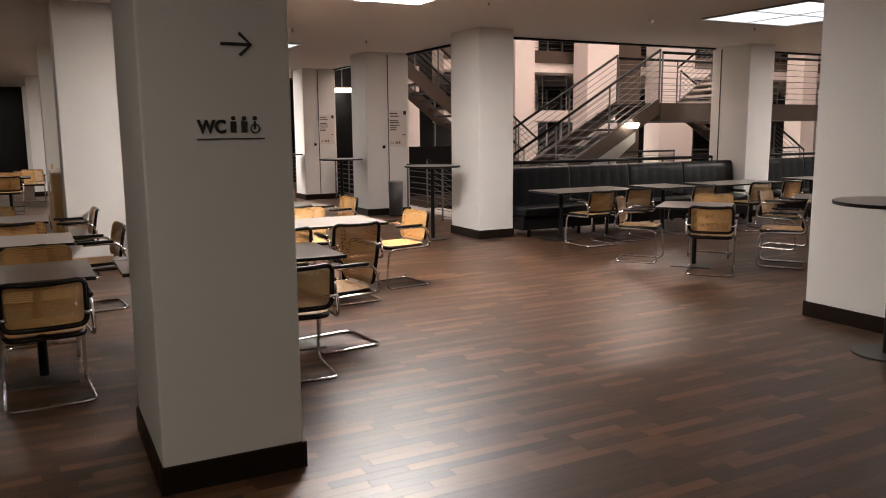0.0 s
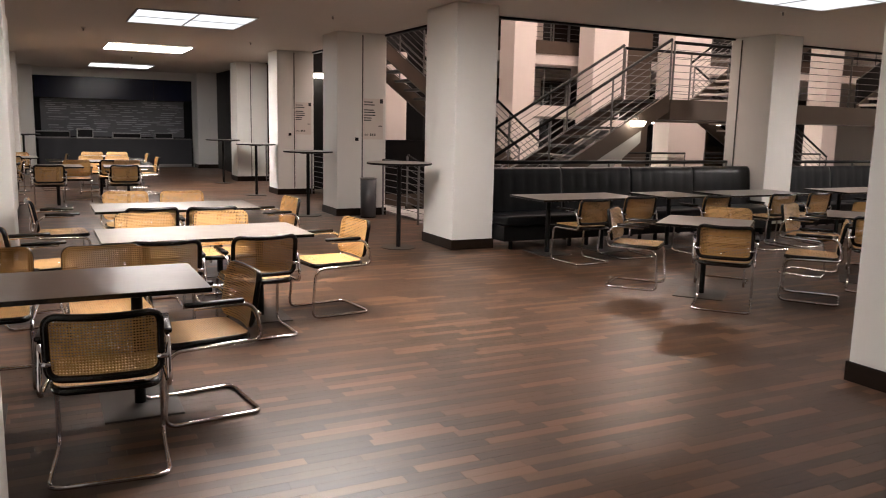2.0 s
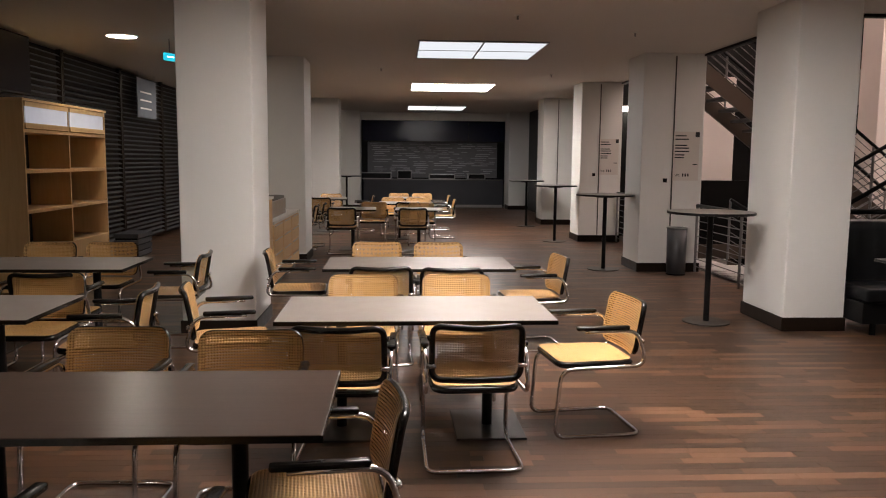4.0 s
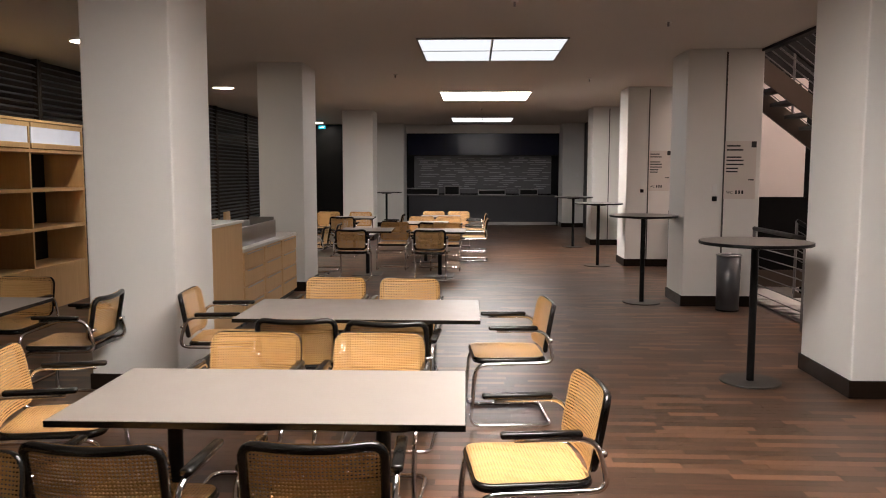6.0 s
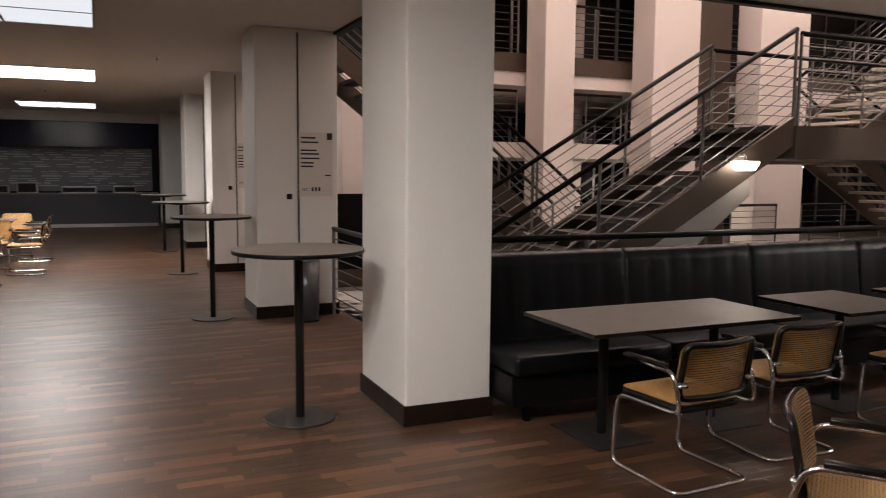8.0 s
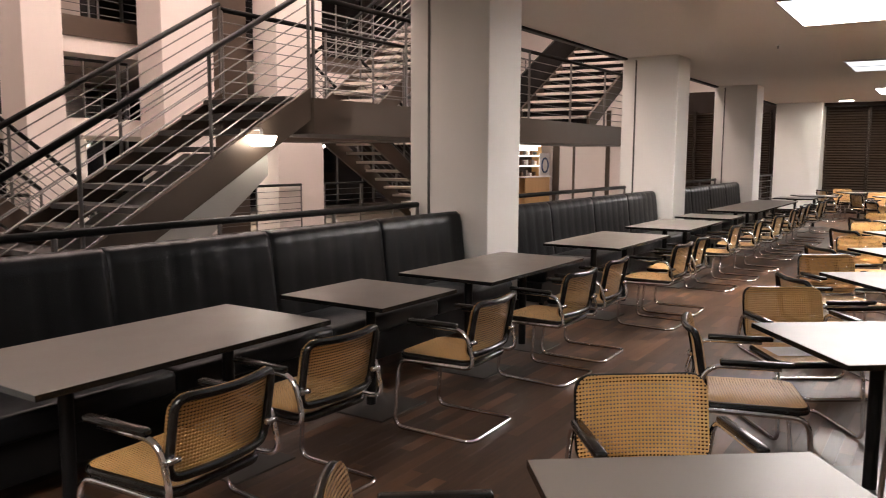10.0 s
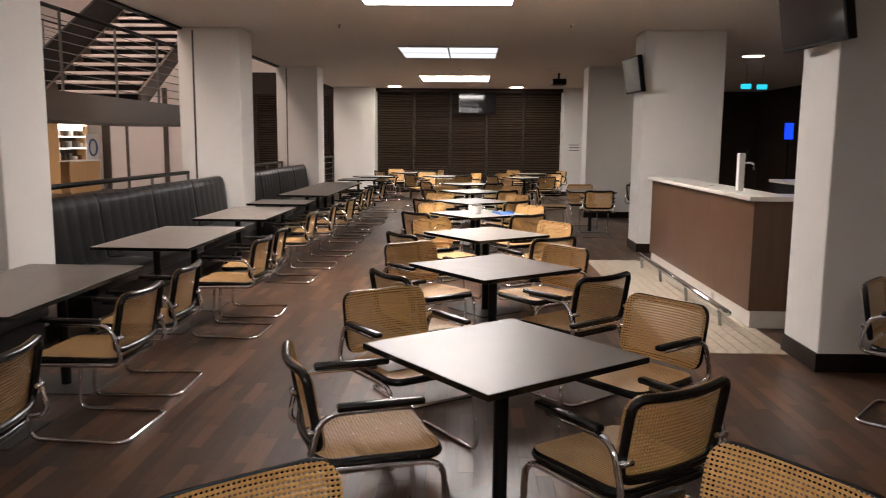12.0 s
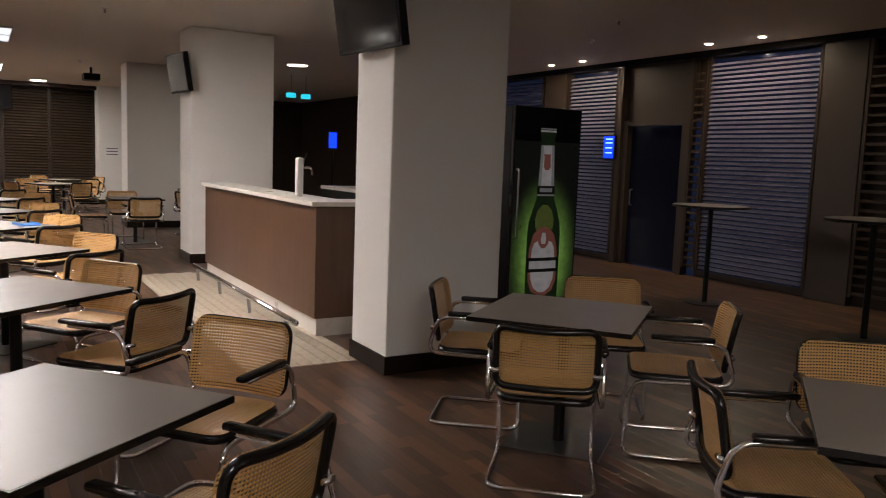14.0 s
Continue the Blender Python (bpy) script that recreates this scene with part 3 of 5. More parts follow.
for x, y, a in ((8.62, 10.0, 3), (9.47, 10.15, -2), (10.65, 10.02, 2), (11.95, 10.03, -3), (12.72, 10.06, 2), (14.19, 9.95, -2), (14.95, 9.98, 3), (16.7, 10.03, 0), (17.7, 9.96, 3),
                (18.8, 9.9, -4), (20.3, 9.95, 2), (21.2, 9.95, 0), (22.1, 10.0, 3), (23.0, 9.9, -3), (23.9, 9.95, 0), (25.6, 9.9, 6)):
    chair(x, y, a, "chairs along the banquettes", "cantilever armchair of chrome tube facing the black banquette")
CORNER = "cantilever armchair with cane seat drawn up to a cornerwise table"
for x, y, yaw in ((8.28, 8.55, -142), (9.31, 8.33, 128), (8.39, 7.44, -50), (9.50, 7.36, 36), (10.74, 8.36, -160), (11.75, 8.27, 126), (10.56, 7.40, -55), (11.62, 7.14, 40),
                  (12.68, 8.23, -145), (13.77, 8.26, 130), (12.77, 7.30, -50), (13.71, 7.42, 36), (12.28, 5.32, 140), (12.08, 4.52, 52), (11.38, 5.52, -130), (11.38, 4.62, -42),
                  (10.12, 5.44, 143), (10.16, 4.76, 50), (9.32, 5.57, -130), (9.32, 4.68, -40)):
    chair(x, y, yaw, "chairs at the cornerwise tables", CORNER)
for x, y in DIAMONDS[3:7]:
    for yaw in (38, -52, 128, -142):
        a = radians(yaw)
        d = random.uniform(0.58, 0.70)
        chair(x + math.sin(a) * d, y - math.cos(a) * d, yaw + random.uniform(-8, 8), "chairs at the cornerwise tables", CORNER)
for x, y in ((27.5, 8.6), (29.6, 9.6), (29.6, 6.2), (27.2, 6.6), (24.0, 8.0), (23.6, 3.9)):
    for yaw in (30, 120, 210, 300):
        a = radians(yaw)
        chair(x + math.sin(a) * 0.7, y - math.cos(a) * 0.7, yaw + random.uniform(-10, 10), "chairs at the far tables")


# ---- banquettes ----
def banquette(x0, x1):
    w = x1 - x0
    t = thing("banquette", "long black leather banquette with channelled high back", "bench", "banquettes along the atrium", ((x0 + x1) / 2, 11.52, 0))
    n = max(1, round(w / 1.30))
    s = w / n
    for i in range(n):
        a = -w / 2 + i * s
        ribs = 6
        bm = bmesh.new()
        prof = [(-0.02, 0.40), (0.0, 0.52), (0.03, 0.75), (0.055, 0.98), (0.075, 1.055), (0.12, 1.085), (0.19, 1.08), (0.215, 1.03), (0.215, 0.30)]
        nx = ribs * 6
        grid = []
        for j in range(nx + 1):
            u = j / nx
            bulge = abs(math.sin(u * ribs * math.pi)) ** 0.35
            edge = min(1.0, min(u, 1 - u) * 40)
            ring = []
            for k, (py, pz) in enumerate(prof):
                f = 0.006 * (1 - bulge * edge)
                ring.append(bm.verts.new((a + 0.004 + u * (s - 0.008), py + (f if k < 5 else 0), pz - (f * 0.6 if 3 < k < 7 else 0))))
            grid.append(ring)
        for g, h in zip(grid, grid[1:]):
            for k in range(len(prof) - 1):
                bm.faces.new((g[k], h[k], h[k + 1], g[k + 1]))
        bm.faces.new(grid[0])
        bm.faces.new(grid[-1][::-1])
        part("back_cushion", bm, LEATHER, t, "black leather sewn in upright channels", True)
        part("seat_cushion", boxes((a + 0.004, a + s - 0.004, -0.52, 0.03, 0.33, 0.465), bevel=0.03), LEATHER, t, "", True)
        part("seat_base", boxes((a, a + s, -0.47, 0.20, 0.12, 0.325), bevel=0.006), BLACK, t)
        for lx in (a + 0.15, a + s - 0.15):
            part("foot", boxes((lx - 0.02, lx + 0.02, -0.42, -0.38, 0.0, 0.12)), BLACK, t)
            part("foot", boxes((lx - 0.02, lx + 0.02, 0.12, 0.16, 0.0, 0.12)), BLACK, t)


for a, b in ((8.14, 13.25), (13.96, 19.22), (19.93, 25.07)):
    banquette(a, b)


# ---- railings and stairs ----
def railing(p, q, height=1.0, bars=7, name="railing", top=BLACK, group="railings", foot=0.0, step=1.4, label="steel railing with thin horizontal bars and dark handrail"):
    """Posts, bars and handrail from p to q, also on a slope."""
    p, q = Vector(p), Vector(q)
    t = thing(name, label, "railing", group, p)
    d = q - p
    n = max(1, round(d.length / step))
    up = Vector((0, 0, 1))
    for i in range(n + 1):
        c = d * (i / n)
        part("post", sweep(bmesh.new(), [c + up * foot, c + up * (height - 0.01)], 0.019, 6), RAILSTEEL, t)
    for k in range(bars):
        z = height * (k + 0.8) / (bars + 0.8)
        part("bar", sweep(bmesh.new(), [up * z, d + up * z], 0.007, 5), RAILSTEEL, t)
    part("handrail", sweep(bmesh.new(), [up * height, d + up * height], 0.028, 8), top, t, "dark handrail", True)
    return t


for a, b in ((8.14, 13.26), (13.95, 19.23), (19.92, 25.08), (25.85, 31.6)):
    railing((a, 12.12, 0), (b, 12.12, 0), 1.13, 6)
for a, b in ((12.3, 15.36), (16.22, 19.66), (20.52, 23.86), (24.72, 29.9)):
    railing((8.16, a, 0), (8.16, b, 0), 1.0, 8)
for z in (3.95, 7.7):
    for a, b in ((11.65, 13.3), (14.05, 19.25), (20.0, 25.05), (25.85, 32.6)):
        railing((a, 20.36, z), (b, 20.36, z), 1.05, 7, step=1.0)
for a, b in ((11.65, 13.3), (14.05, 15.8), (20.1, 25.0)):
    railing((a, 20.36, 2.25), (b, 20.36, 2.25), 1.0, 7, step=1.0)
for a, b in ((8.4, 10.3), (11.1, 13.3), (14.05, 19.25), (20.0, 25.05)):
    railing((a, 19.36, 0), (b, 19.36, 0), 1.0, 7)


def flight(x0, z0, x1, z1, y0, y1, rails=(True, True), soffit=False, tread=TREAD, broad=False):
    """A straight open stair along x."""
    t = thing("staircase", "open steel stair flight with bronze stringers and pale treads", "staircase", "atrium stairs", (x0, (y0 + y1) / 2, z0))
    n = round((z1 - z0) / 0.172)
    dx, dz = (x1 - x0) / n, (z1 - z0) / n
    w = (y1 - y0) / 2
    for i in range(n):
        a, b = sorted((i * dx, (i + 1) * dx + (0.03 if dx > 0 else -0.03)))
        part("tread", boxes((a, b, -w + 0.05, w - 0.05, (i + 1) * dz - 0.05, (i + 1) * dz), bevel=0.004), tread, t)
    for s in (-1, 1):
        bm = bmesh.new()
        L, Hh = x1 - x0, z1 - z0
        y = s * w
        vs = []
        for yy in (y - 0.025, y + 0.025):
            vs.append([bm.verts.new(c) for c in ((0, yy, -0.16), (L, yy, Hh - 0.22), (L, yy, Hh + 0.1), (0, yy, 0.16))])
        f, g = vs
        bm.faces.new(f)
        bm.faces.new(g[::-1])
        for k in range(4):
            bm.faces.new((f[k], g[k], g[(k + 1) % 4], f[(k + 1) % 4]))
        bmesh.ops.recalc_face_normals(bm, faces=bm.faces)
        part("stringer", bm, BRONZE, t, "bronze-coloured steel stringer")
    if broad:
        bm = bmesh.new()
        L, Hh = x1 - x0, z1 - z0
        lo, hi = ([bm.verts.new((x, yy, z)) for x, z in ((0, -0.1), (L, Hh - 0.1), (L, Hh + 0.75), (0, 0.75))] for yy in (w + 0.03, w + 0.08))
        bm.faces.new(lo)
        bm.faces.new(hi[::-1])
        for k in range(4):
            bm.faces.new((lo[k], hi[k], hi[(k + 1) % 4], lo[(k + 1) % 4]))
        bmesh.ops.recalc_face_normals(bm, faces=bm.faces)
        for i in range(n):
            part("riser", boxes((i * dx + 0.06, i * dx + 0.085, -w + 0.05, w - 0.05, i * dz, (i + 1) * dz - 0.055)), BLACK, t)
        part("side_panel", bm, BLACK, t, "solid black side panel")
    for k, s in enumerate((-1, 1)):
        if rails[k]:
            railing((x0, (y0 + y1) / 2 + s * w, z0 + 0.05), (x1, (y0 + y1) / 2 + s * w, z1 + 0.05), 1.0, 7, name="stair_railing", group="stair railings", label="sloping stair railing of steel bars with dark handrail")
    if soffit:
        bm = bmesh.new()
        a, e, L, R2 = 0.34, 0.84, x1 - x0, z1 - z0
        q = [(a * L, -w - 0.02, a * R2 - 0.72), (e * L, -w - 0.02, e * R2 - 0.42), (e * L, -w - 0.02, e * R2 - 0.215), (a * L, -w - 0.02, a * R2 - 0.185)]
        lo = [bm.verts.new(c) for c in q]
        hi = [bm.verts.new((c[0], w - 0.1, c[2])) for c in q]
        bm.faces.new(lo)
        bm.faces.new(hi[::-1])
        for k in range(4):
            bm.faces.new((lo[k], hi[k], hi[(k + 1) % 4], lo[(k + 1) % 4]))
        bmesh.ops.recalc_face_normals(bm, faces=bm.faces)
        part("soffit", bm, CONCRETE, t, "pale concrete underside")
    return t


flight(8.95, 0.0, 12.75, 2.2, 13.1, 14.4, soffit=True)
flight(12.6, 0.1, 8.5, 3.28, 16.6, 17.8)
flight(13.0, -2.3, 9.02, 0.0, 14.9, 16.2, tread=CONCRETE)
structure("landing_lower", boxes((12.62, 13.9, 16.55, 17.85, -0.25, 0.1)), BRONZE, "bronze-clad lower stair landing")
structure("landing_upper", boxes((8.31, 8.49, 16.55, 17.85, 3.0, 3.3)), BRONZE, "bronze-clad upper stair landing")
flight(20.2, 2.2, 25.0, 4.95, 13.2, 14.75, rails=(False, False), tread=TREAD_PALE, broad=True)
flight(16.6, 2.2, 20.4, 4.75, 15.3, 16.6, tread=TREAD_PALE)
flight(21.2, 0.0, 17.4, 2.2, 16.2, 17.3, tread=TREAD_PALE)
structure("landing_foot", boxes((8.3, 9.0, 12.4, 17.0, -0.3, 0.0)), CONCRETE, "pale concrete platform at the foot of the stair")
structure("landing", boxes((12.76, 22.3, 13.05, 14.45, 1.84, 2.2), (16.2, 17.38, 14.45, 17.3, 1.84, 2.2)), BRONZE, "bronze-clad stair landing bridging the atrium")
railing((12.8, 14.42, 2.2), (16.2, 14.42, 2.2), 1.0, 7)
railing((12.8, 13.08, 2.2), (17.6, 13.08, 2.2), 1.0, 7)
railing((17.6, 13.08, 2.2), (22.2, 13.08, 2.2), 1.0, 7)
for x, y, z in ((11.97, 12.98, 1.80),):
    t = thing("stair_lamp", "white glowing dome lamp under the stair", "lamp", "", (x, y, z))
    part("dome", disc(bmesh.new(), 0, 0, -0.10, 0.0, 0.10, 24, 0.02, 0.15), STAIRLAMP, t)
    part("stem", sweep(bmesh.new(), rounded([(0, 0, 0.0), (0, 0, 0.06), (0, 0.1, 0.06)], 0.03), 0.015, 8), STEEL, t)
# dark glazing behind the galleries
for z0, z1 in ((0.0, 3.3), (3.95, 7.15)):
    for i in range(7):
        x = 9.0 + i * 3.3
        w = thing("window_wall", "dark night window with slim frames behind the gallery", "window", "gallery windows", (x, 24.9, z0))
        part("pane", boxes((0.05, 2.65, 0.0, 0.02, 0.1, z1 - z0 - 0.3)), DARKGLASS, w)
        for fx in (0.0, 1.33, 2.65):
            part("mullion", boxes((fx, fx + 0.05, -0.03, 0.05, 0.0, z1 - z0 - 0.2)), STEEL, w)

column(9.45, 10.42, 19.42, 20.1, "atrium_column", -3.6, 3.33, PINKPAINT, False, "columns of the atrium", "broad pale pier across the stair hall")
k = thing("gallery_counter", "low black counter before the gallery railing", "counter", "", (10.3, 18.95, -0.3))
part("body", boxes((-1.0, 1.0, 0.36, 0.39, 0.3, 1.55)), BLACK, k)
part("top", boxes((-1.02, 1.02, 0.355, 0.40, 1.55, 1.58)), BLACK, k)
# kiosk beyond the stair hall
KIOSKLIGHT = lamp_surface("kiosk_header_glow", (1.0, 0.95, 0.88), 2.2)
k = thing("kiosk_shelf", "pale wooden kiosk shelf beyond the stair hall", "shelf", "", (31.2, 19.9, 0))
part("body", boxes((-0.9, 0.9, 0.0, 0.4, 0.0, 0.95), bevel=0.004), PINE, k)
for z in (1.3, 1.65, 2.0):
    part("shelf", boxes((-0.88, 0.88, 0.05, 0.4, z, z + 0.03)), PINE, k)
    part("light_strip", boxes((-0.86, 0.86, 0.02, 0.049, z - 0.01, z + 0.025)), KIOSKLIGHT, k, "thin lit strip along the shelf edge")
for x in (-0.9, 0.87):
    part("side", boxes((x, x + 0.03, 0.0, 0.4, 0.95, 2.3)), PINE, k)
part("back", boxes((-0.87, 0.87, 0.37, 0.4, 0.95, 2.3)), BROWN, k)
part("light_header", boxes((-0.88, 0.5, -0.03, 0.03, 1.84, 2.0)), KIOSKLIGHT, k, "white lit header")
part("counter_top", boxes((-0.95, 0.95, -0.35, 0.0, 0.92, 0.96)), PAPER, k)
part("counter_front", boxes((-0.93, 0.93, -0.32, -0.29, 0.0, 0.92)), PINE, k)
for z, c in ((0.965, 5), (1.335, 7), (1.685, 6)):
    rk = random.Random(int(z * 100))
    for i in range(c):
        x = -0.8 + 1.6 * (i + 0.2) / c
        part("pack", boxes((x, x + rk.uniform(0.08, 0.16), 0.1, 0.25, z, z + rk.uniform(0.1, 0.22))), (PAPER, WALNUT, STEEL)[i % 3], k)
k = thing("poster_stand", "white poster with a dark blue ring", "poster", "", (32.15, 19.8, 0))
part("board", boxes((-0.4, 0.4, 0, 0.03, 0.9, 1.75)), PAPER, k)
part("ring", sweep(bmesh.new(), [(0.25 * math.cos(a), -0.012, 1.33 + 0.25 * math.sin(a)) for a in [i * math.pi / 12 for i in range(24)]], 0.03, 6, True), material("ring_blue", (0.05, 0.09, 0.2), 0.5), k)
part("leg", boxes((-0.03, 0.03, 0, 0.03, 0.0, 0.9)), STEEL, k)


# ---- round high tables ----
def high_table():
    t = thing("high_table", "round grey-topped standing table on a slim black column", "table", "round standing tables")
    part("tabletop", disc(bmesh.new(), 0, 0, 1.122, 1.15, 0.43, 56, 0.004), LAMINATE, t, "taupe laminate disc")
    part("edge_band", sweep(bmesh.new(), [(0.432 * math.cos(a), 0.432 * math.sin(a), 1.136) for a in [2 * math.pi * i / 56 for i in range(56)]], 0.0125, 6, True, 0.25), BLACK, t, "", True)
    part("column", disc(bmesh.new(), 0, 0, 0.014, 1.10, 0.03, 20), BLACK, t)
    part("top_plate", disc(bmesh.new(), 0, 0, 1.10, 1.122, 0.14, 24), BLACK, t)
    part("base_plate", disc(bmesh.new(), 0, 0, 0.0, 0.014, 0.24, 40, 0.004), STEEL_DARK, t)
    return t


HIGH = high_table()
for x, y in ((6.90, 11.75), (6.84, 15.65), (6.90, 19.75), (6.90, 23.4), (6.95, 4.33), (2.15, 27.5), (14.6, 0.65), (12.62, 0.72)):
    put(HIGH, x, y, 0, "round grey-topped standing table on a slim black column", "round standing tables")

b = thing("litter_bin", "round dark grey metal litter bin with open top", "bin", "", (7.78, 15.12, 0))
bm = bmesh.new()
r = bmesh.ops.create_cone(bm, cap_ends=False, segments=32, radius1=0.135, radius2=0.145, depth=0.68, matrix=Matrix.Translation((0, 0, 0.35)))
bmesh.ops.solidify(bm, geom=bm.faces[:], thickness=0.006)
part("body", bm, BIN, b, "", True)
part("rim", sweep(bmesh.new(), [(0.147 * math.cos(a), 0.147 * math.sin(a), 0.69) for a in [2 * math.pi * i / 32 for i in range(32)]], 0.010, 6, True), STEEL, b, "", True)
part("base", disc(bmesh.new(), 0, 0, 0.0, 0.02, 0.138, 32), BLACK, b)
part("liner", disc(bmesh.new(), 0, 0, 0.02, 0.5, 0.12, 24), BLACK, b)

# ---- louvred screens ----
_slats = {}


def slat_mesh(length, depth, thick, mat, name):
    key = (round(length, 3), depth, thick, mat.name)
    if key not in _slats:
        bm = boxes((-length / 2, length / 2, -depth / 2, depth / 2, -thick / 2, thick / 2))
        _slats[key] = mesh_of(bm, name, mat)
    return _slats[key]


def louvre(x, y, rz, w, z0, z1, pitch, mat, label, group, depth=0.05, tilt=28, thick=0.012, frame=BROWN):
    """A bay of slats; local x along the bay, local -y towards the room."""
    t = thing("louvre_screen", label, "blind", group, (x, y, 0), rz)
    part("stile", boxes((-w / 2, -w / 2 + 0.04, -0.035, 0.035, z0, z1)), frame, t)
    part("stile", boxes((w / 2 - 0.04, w / 2, -0.035, 0.035, z0, z1)), frame, t)
    me = slat_mesh(w - 0.084, depth, thick, mat, "slat")
    n = int((z1 - z0 - 0.04) / pitch)
    for i in range(n):
        s = new("slat", me)
        s.parent = t
        s.matrix_basis = pose(0, 0, z0 + 0.04 + i * pitch, tilt, 0, 0)
    return t


for i in range(13):
    louvre(-1.2, 0.2 + 2.4 * i, 90, 2.38, 0.1, 3.18, 0.082, SLAT_DARK, "dark grey louvred screen along the side wall", "side wall louvres", 0.055)
for i in range(5):
    louvre(32.45, 5.15 + 1.14 * (i + 0.5), -90, 1.13, 0.05, 3.12, 0.075, SLAT, "dark brown closed slatted screen on the end wall", "end wall slats", 0.06, 35)
for i in range(4):
    louvre(32.68, 12.4 + 1.16 * (i + 0.5), -90, 1.15, 0.05, 3.12, 0.075, SLAT, "dark brown slatted screen at the end of the stair hall", "end wall slats", 0.06, 35)
structure("trim", boxes((32.0, 32.7, 5.15, 10.85, 3.12, 3.215)), BROWN, "dark header over the slatted end wall")
# window wall: louvred bays with blue night behind, brown panels and a glazed door
for x0, x1 in ((9.2, 11.2), (14.40, 16.15), (17.95, 19.2), (19.9, 22.0), (22.6, 24.6), (25.2, 27.2)):
    louvre((x0 + x1) / 2, -0.93, 180, x1 - x0, 0.12, 3.12, 0.062, SLAT_BLUELIT, "venetian slats tinted with blue light before a night window", "window wall blinds", 0.05, 42, 0.006)
    w = thing("night_window", "tall window with faint blue night glow", "window", "night windows", ((x0 + x1) / 2, -1.03, 0))
    part("pane", boxes((-(x1 - x0) / 2, (x1 - x0) / 2, -0.012, 0.0, 0.1, 3.1)), NIGHT, w)
for x0, x1 in ((12.0, 13.82), (16.16, 16.41)):
    louvre((x0 + x1) / 2, -0.93, 180, x1 - x0, 0.12, 3.12, 0.11, SLAT, "brown open wooden slats on the wall", "wall slats", 0.05, 10, 0.03)
for x0, x1 in ((16.42, 16.50), (17.84, 17.94), (13.84, 14.39), (11.25, 11.95), (19.25, 19.85)):
    structure("trim", boxes((x0, x1, -1.04, -0.90, 0.0, H - 0.004)), FRAMEBROWN, "brown upright wall panel")
structure("trim", boxes((8.0, 28.0, -1.04, -0.88, 3.125, H - 0.003)), BLACK, "dark header above the window wall")
d = thing("door_1", "tall dark glazed door with brown frame in the window wall", "door", "", (17.17, -1.05, 0))
part("frame", boxes((-0.665, -0.56, -0.06, 0.10, 0, 2.28)), FRAMEBROWN, d)
part("frame", boxes((0.56, 0.665, -0.06, 0.10, 0, 2.28)), FRAMEBROWN, d)
part("frame", boxes((-0.56, 0.56, -0.06, 0.10, 2.2, 2.28)), FRAMEBROWN, d)
part("pane", boxes((-0.555, 0.555, -0.015, 0.0, 0.02, 2.19)), NIGHTDOOR, d)
part("transom", boxes((-0.665, 0.665, -0.04, 0.02, 2.28, 3.12)), FRAMEBROWN, d, "brown panel above the door")
part("handle", sweep(bmesh.new(), rounded([(0.48, 0.0, 0.95), (0.48, 0.05, 0.95), (0.48, 0.05, 1.2), (0.48, 0.0, 1.2)], 0.02), 0.011, 8), STEEL, d)
w = thing("info_display", "small blue glowing wall display in a black case", "display", "", (18.05, -0.86, 1.86))
part("case", boxes((-0.135, 0.135, -0.05, 0.0, -0.20, 0.20), bevel=0.01), BLACK, w)
part("screen", boxes((-0.115, 0.115, 0.0006, 0.004, -0.175, 0.175)), BLUE, w)
for z in (-0.1, -0.02, 0.06, 0.12):
    part("text_bar", boxes((-0.085, 0.075, 0.0042, 0.006, z, z + 0.022)), lamp_surface("pale_blue_bar", (0.25, 0.45, 1.0), 1.1), w)


w = thing("display_stand", "small blue glowing display on a slim black pole", "display", "", (22.75, 2.0, 0), 67)
part("case", boxes((-0.09, 0.09, -0.05, 0.0, 1.68, 2.04), bevel=0.01), BLACK, w)
part("screen", boxes((-0.075, 0.075, 0.0006, 0.004, 1.71, 2.01)), BLUE, w)
part("pole", disc(bmesh.new(), 0, -0.025, 0.012, 1.68, 0.018, 12), BLACK, w)
part("base_plate", disc(bmesh.new(), 0, -0.025, 0.0, 0.012, 0.18, 24), BLACK, w)


def exit_sign(x, y, z, rz):
    e = thing("exit_sign", "small blue-green glowing exit sign hanging from the ceiling", "sign", "exit signs", (x, y, z), rz)
    part("panel", boxes((-0.10, 0.10, -0.015, 0.015, -0.05, 0.05), bevel=0.003), EXIT, e)
    part("hanger", boxes((-0.004, 0.004, -0.004, 0.004, 0.05, H - z)), BLACK, e)
    part("arrow", boxes((-0.06, 0.06, -0.019, -0.0155, -0.008, 0.008)), lamp_surface("exit_white", (0.7, 1.0, 0.95), 3.0), e)


exit_sign(0.65, 14.8, 2.98, 62)
exit_sign(0.2, 28.2, 3.0, 0)
exit_sign(24.2, 2.35, 2.78, 70)
exit_sign(24.33, 1.98, 2.78, 70)


# ---- screens ----
def screen(x, y, z, rz, w, h, label, wall=0.12, tilt=0.0, face=TVSCREEN):
    """A flat television; it faces local -y."""
    t = thing("television", label, "television", "wall televisions", (x, y, z), rz)
    t.matrix_basis = pose(x, y, z, tilt, 0, rz)
    part("case", boxes((-w / 2, w / 2, 0.004, 0.07, -h / 2, h / 2), bevel=0.008), BLACK, t)
    part("panel", boxes((-w / 2 + 0.02, w / 2 - 0.02, 0.0, 0.0036, -h / 2 + 0.025, h / 2 - 0.02)), face, t)
    part("wall_mount", boxes((-0.1, 0.1, 0.07, 0.07 + wall, -0.1, 0.1)), BLACK, t)


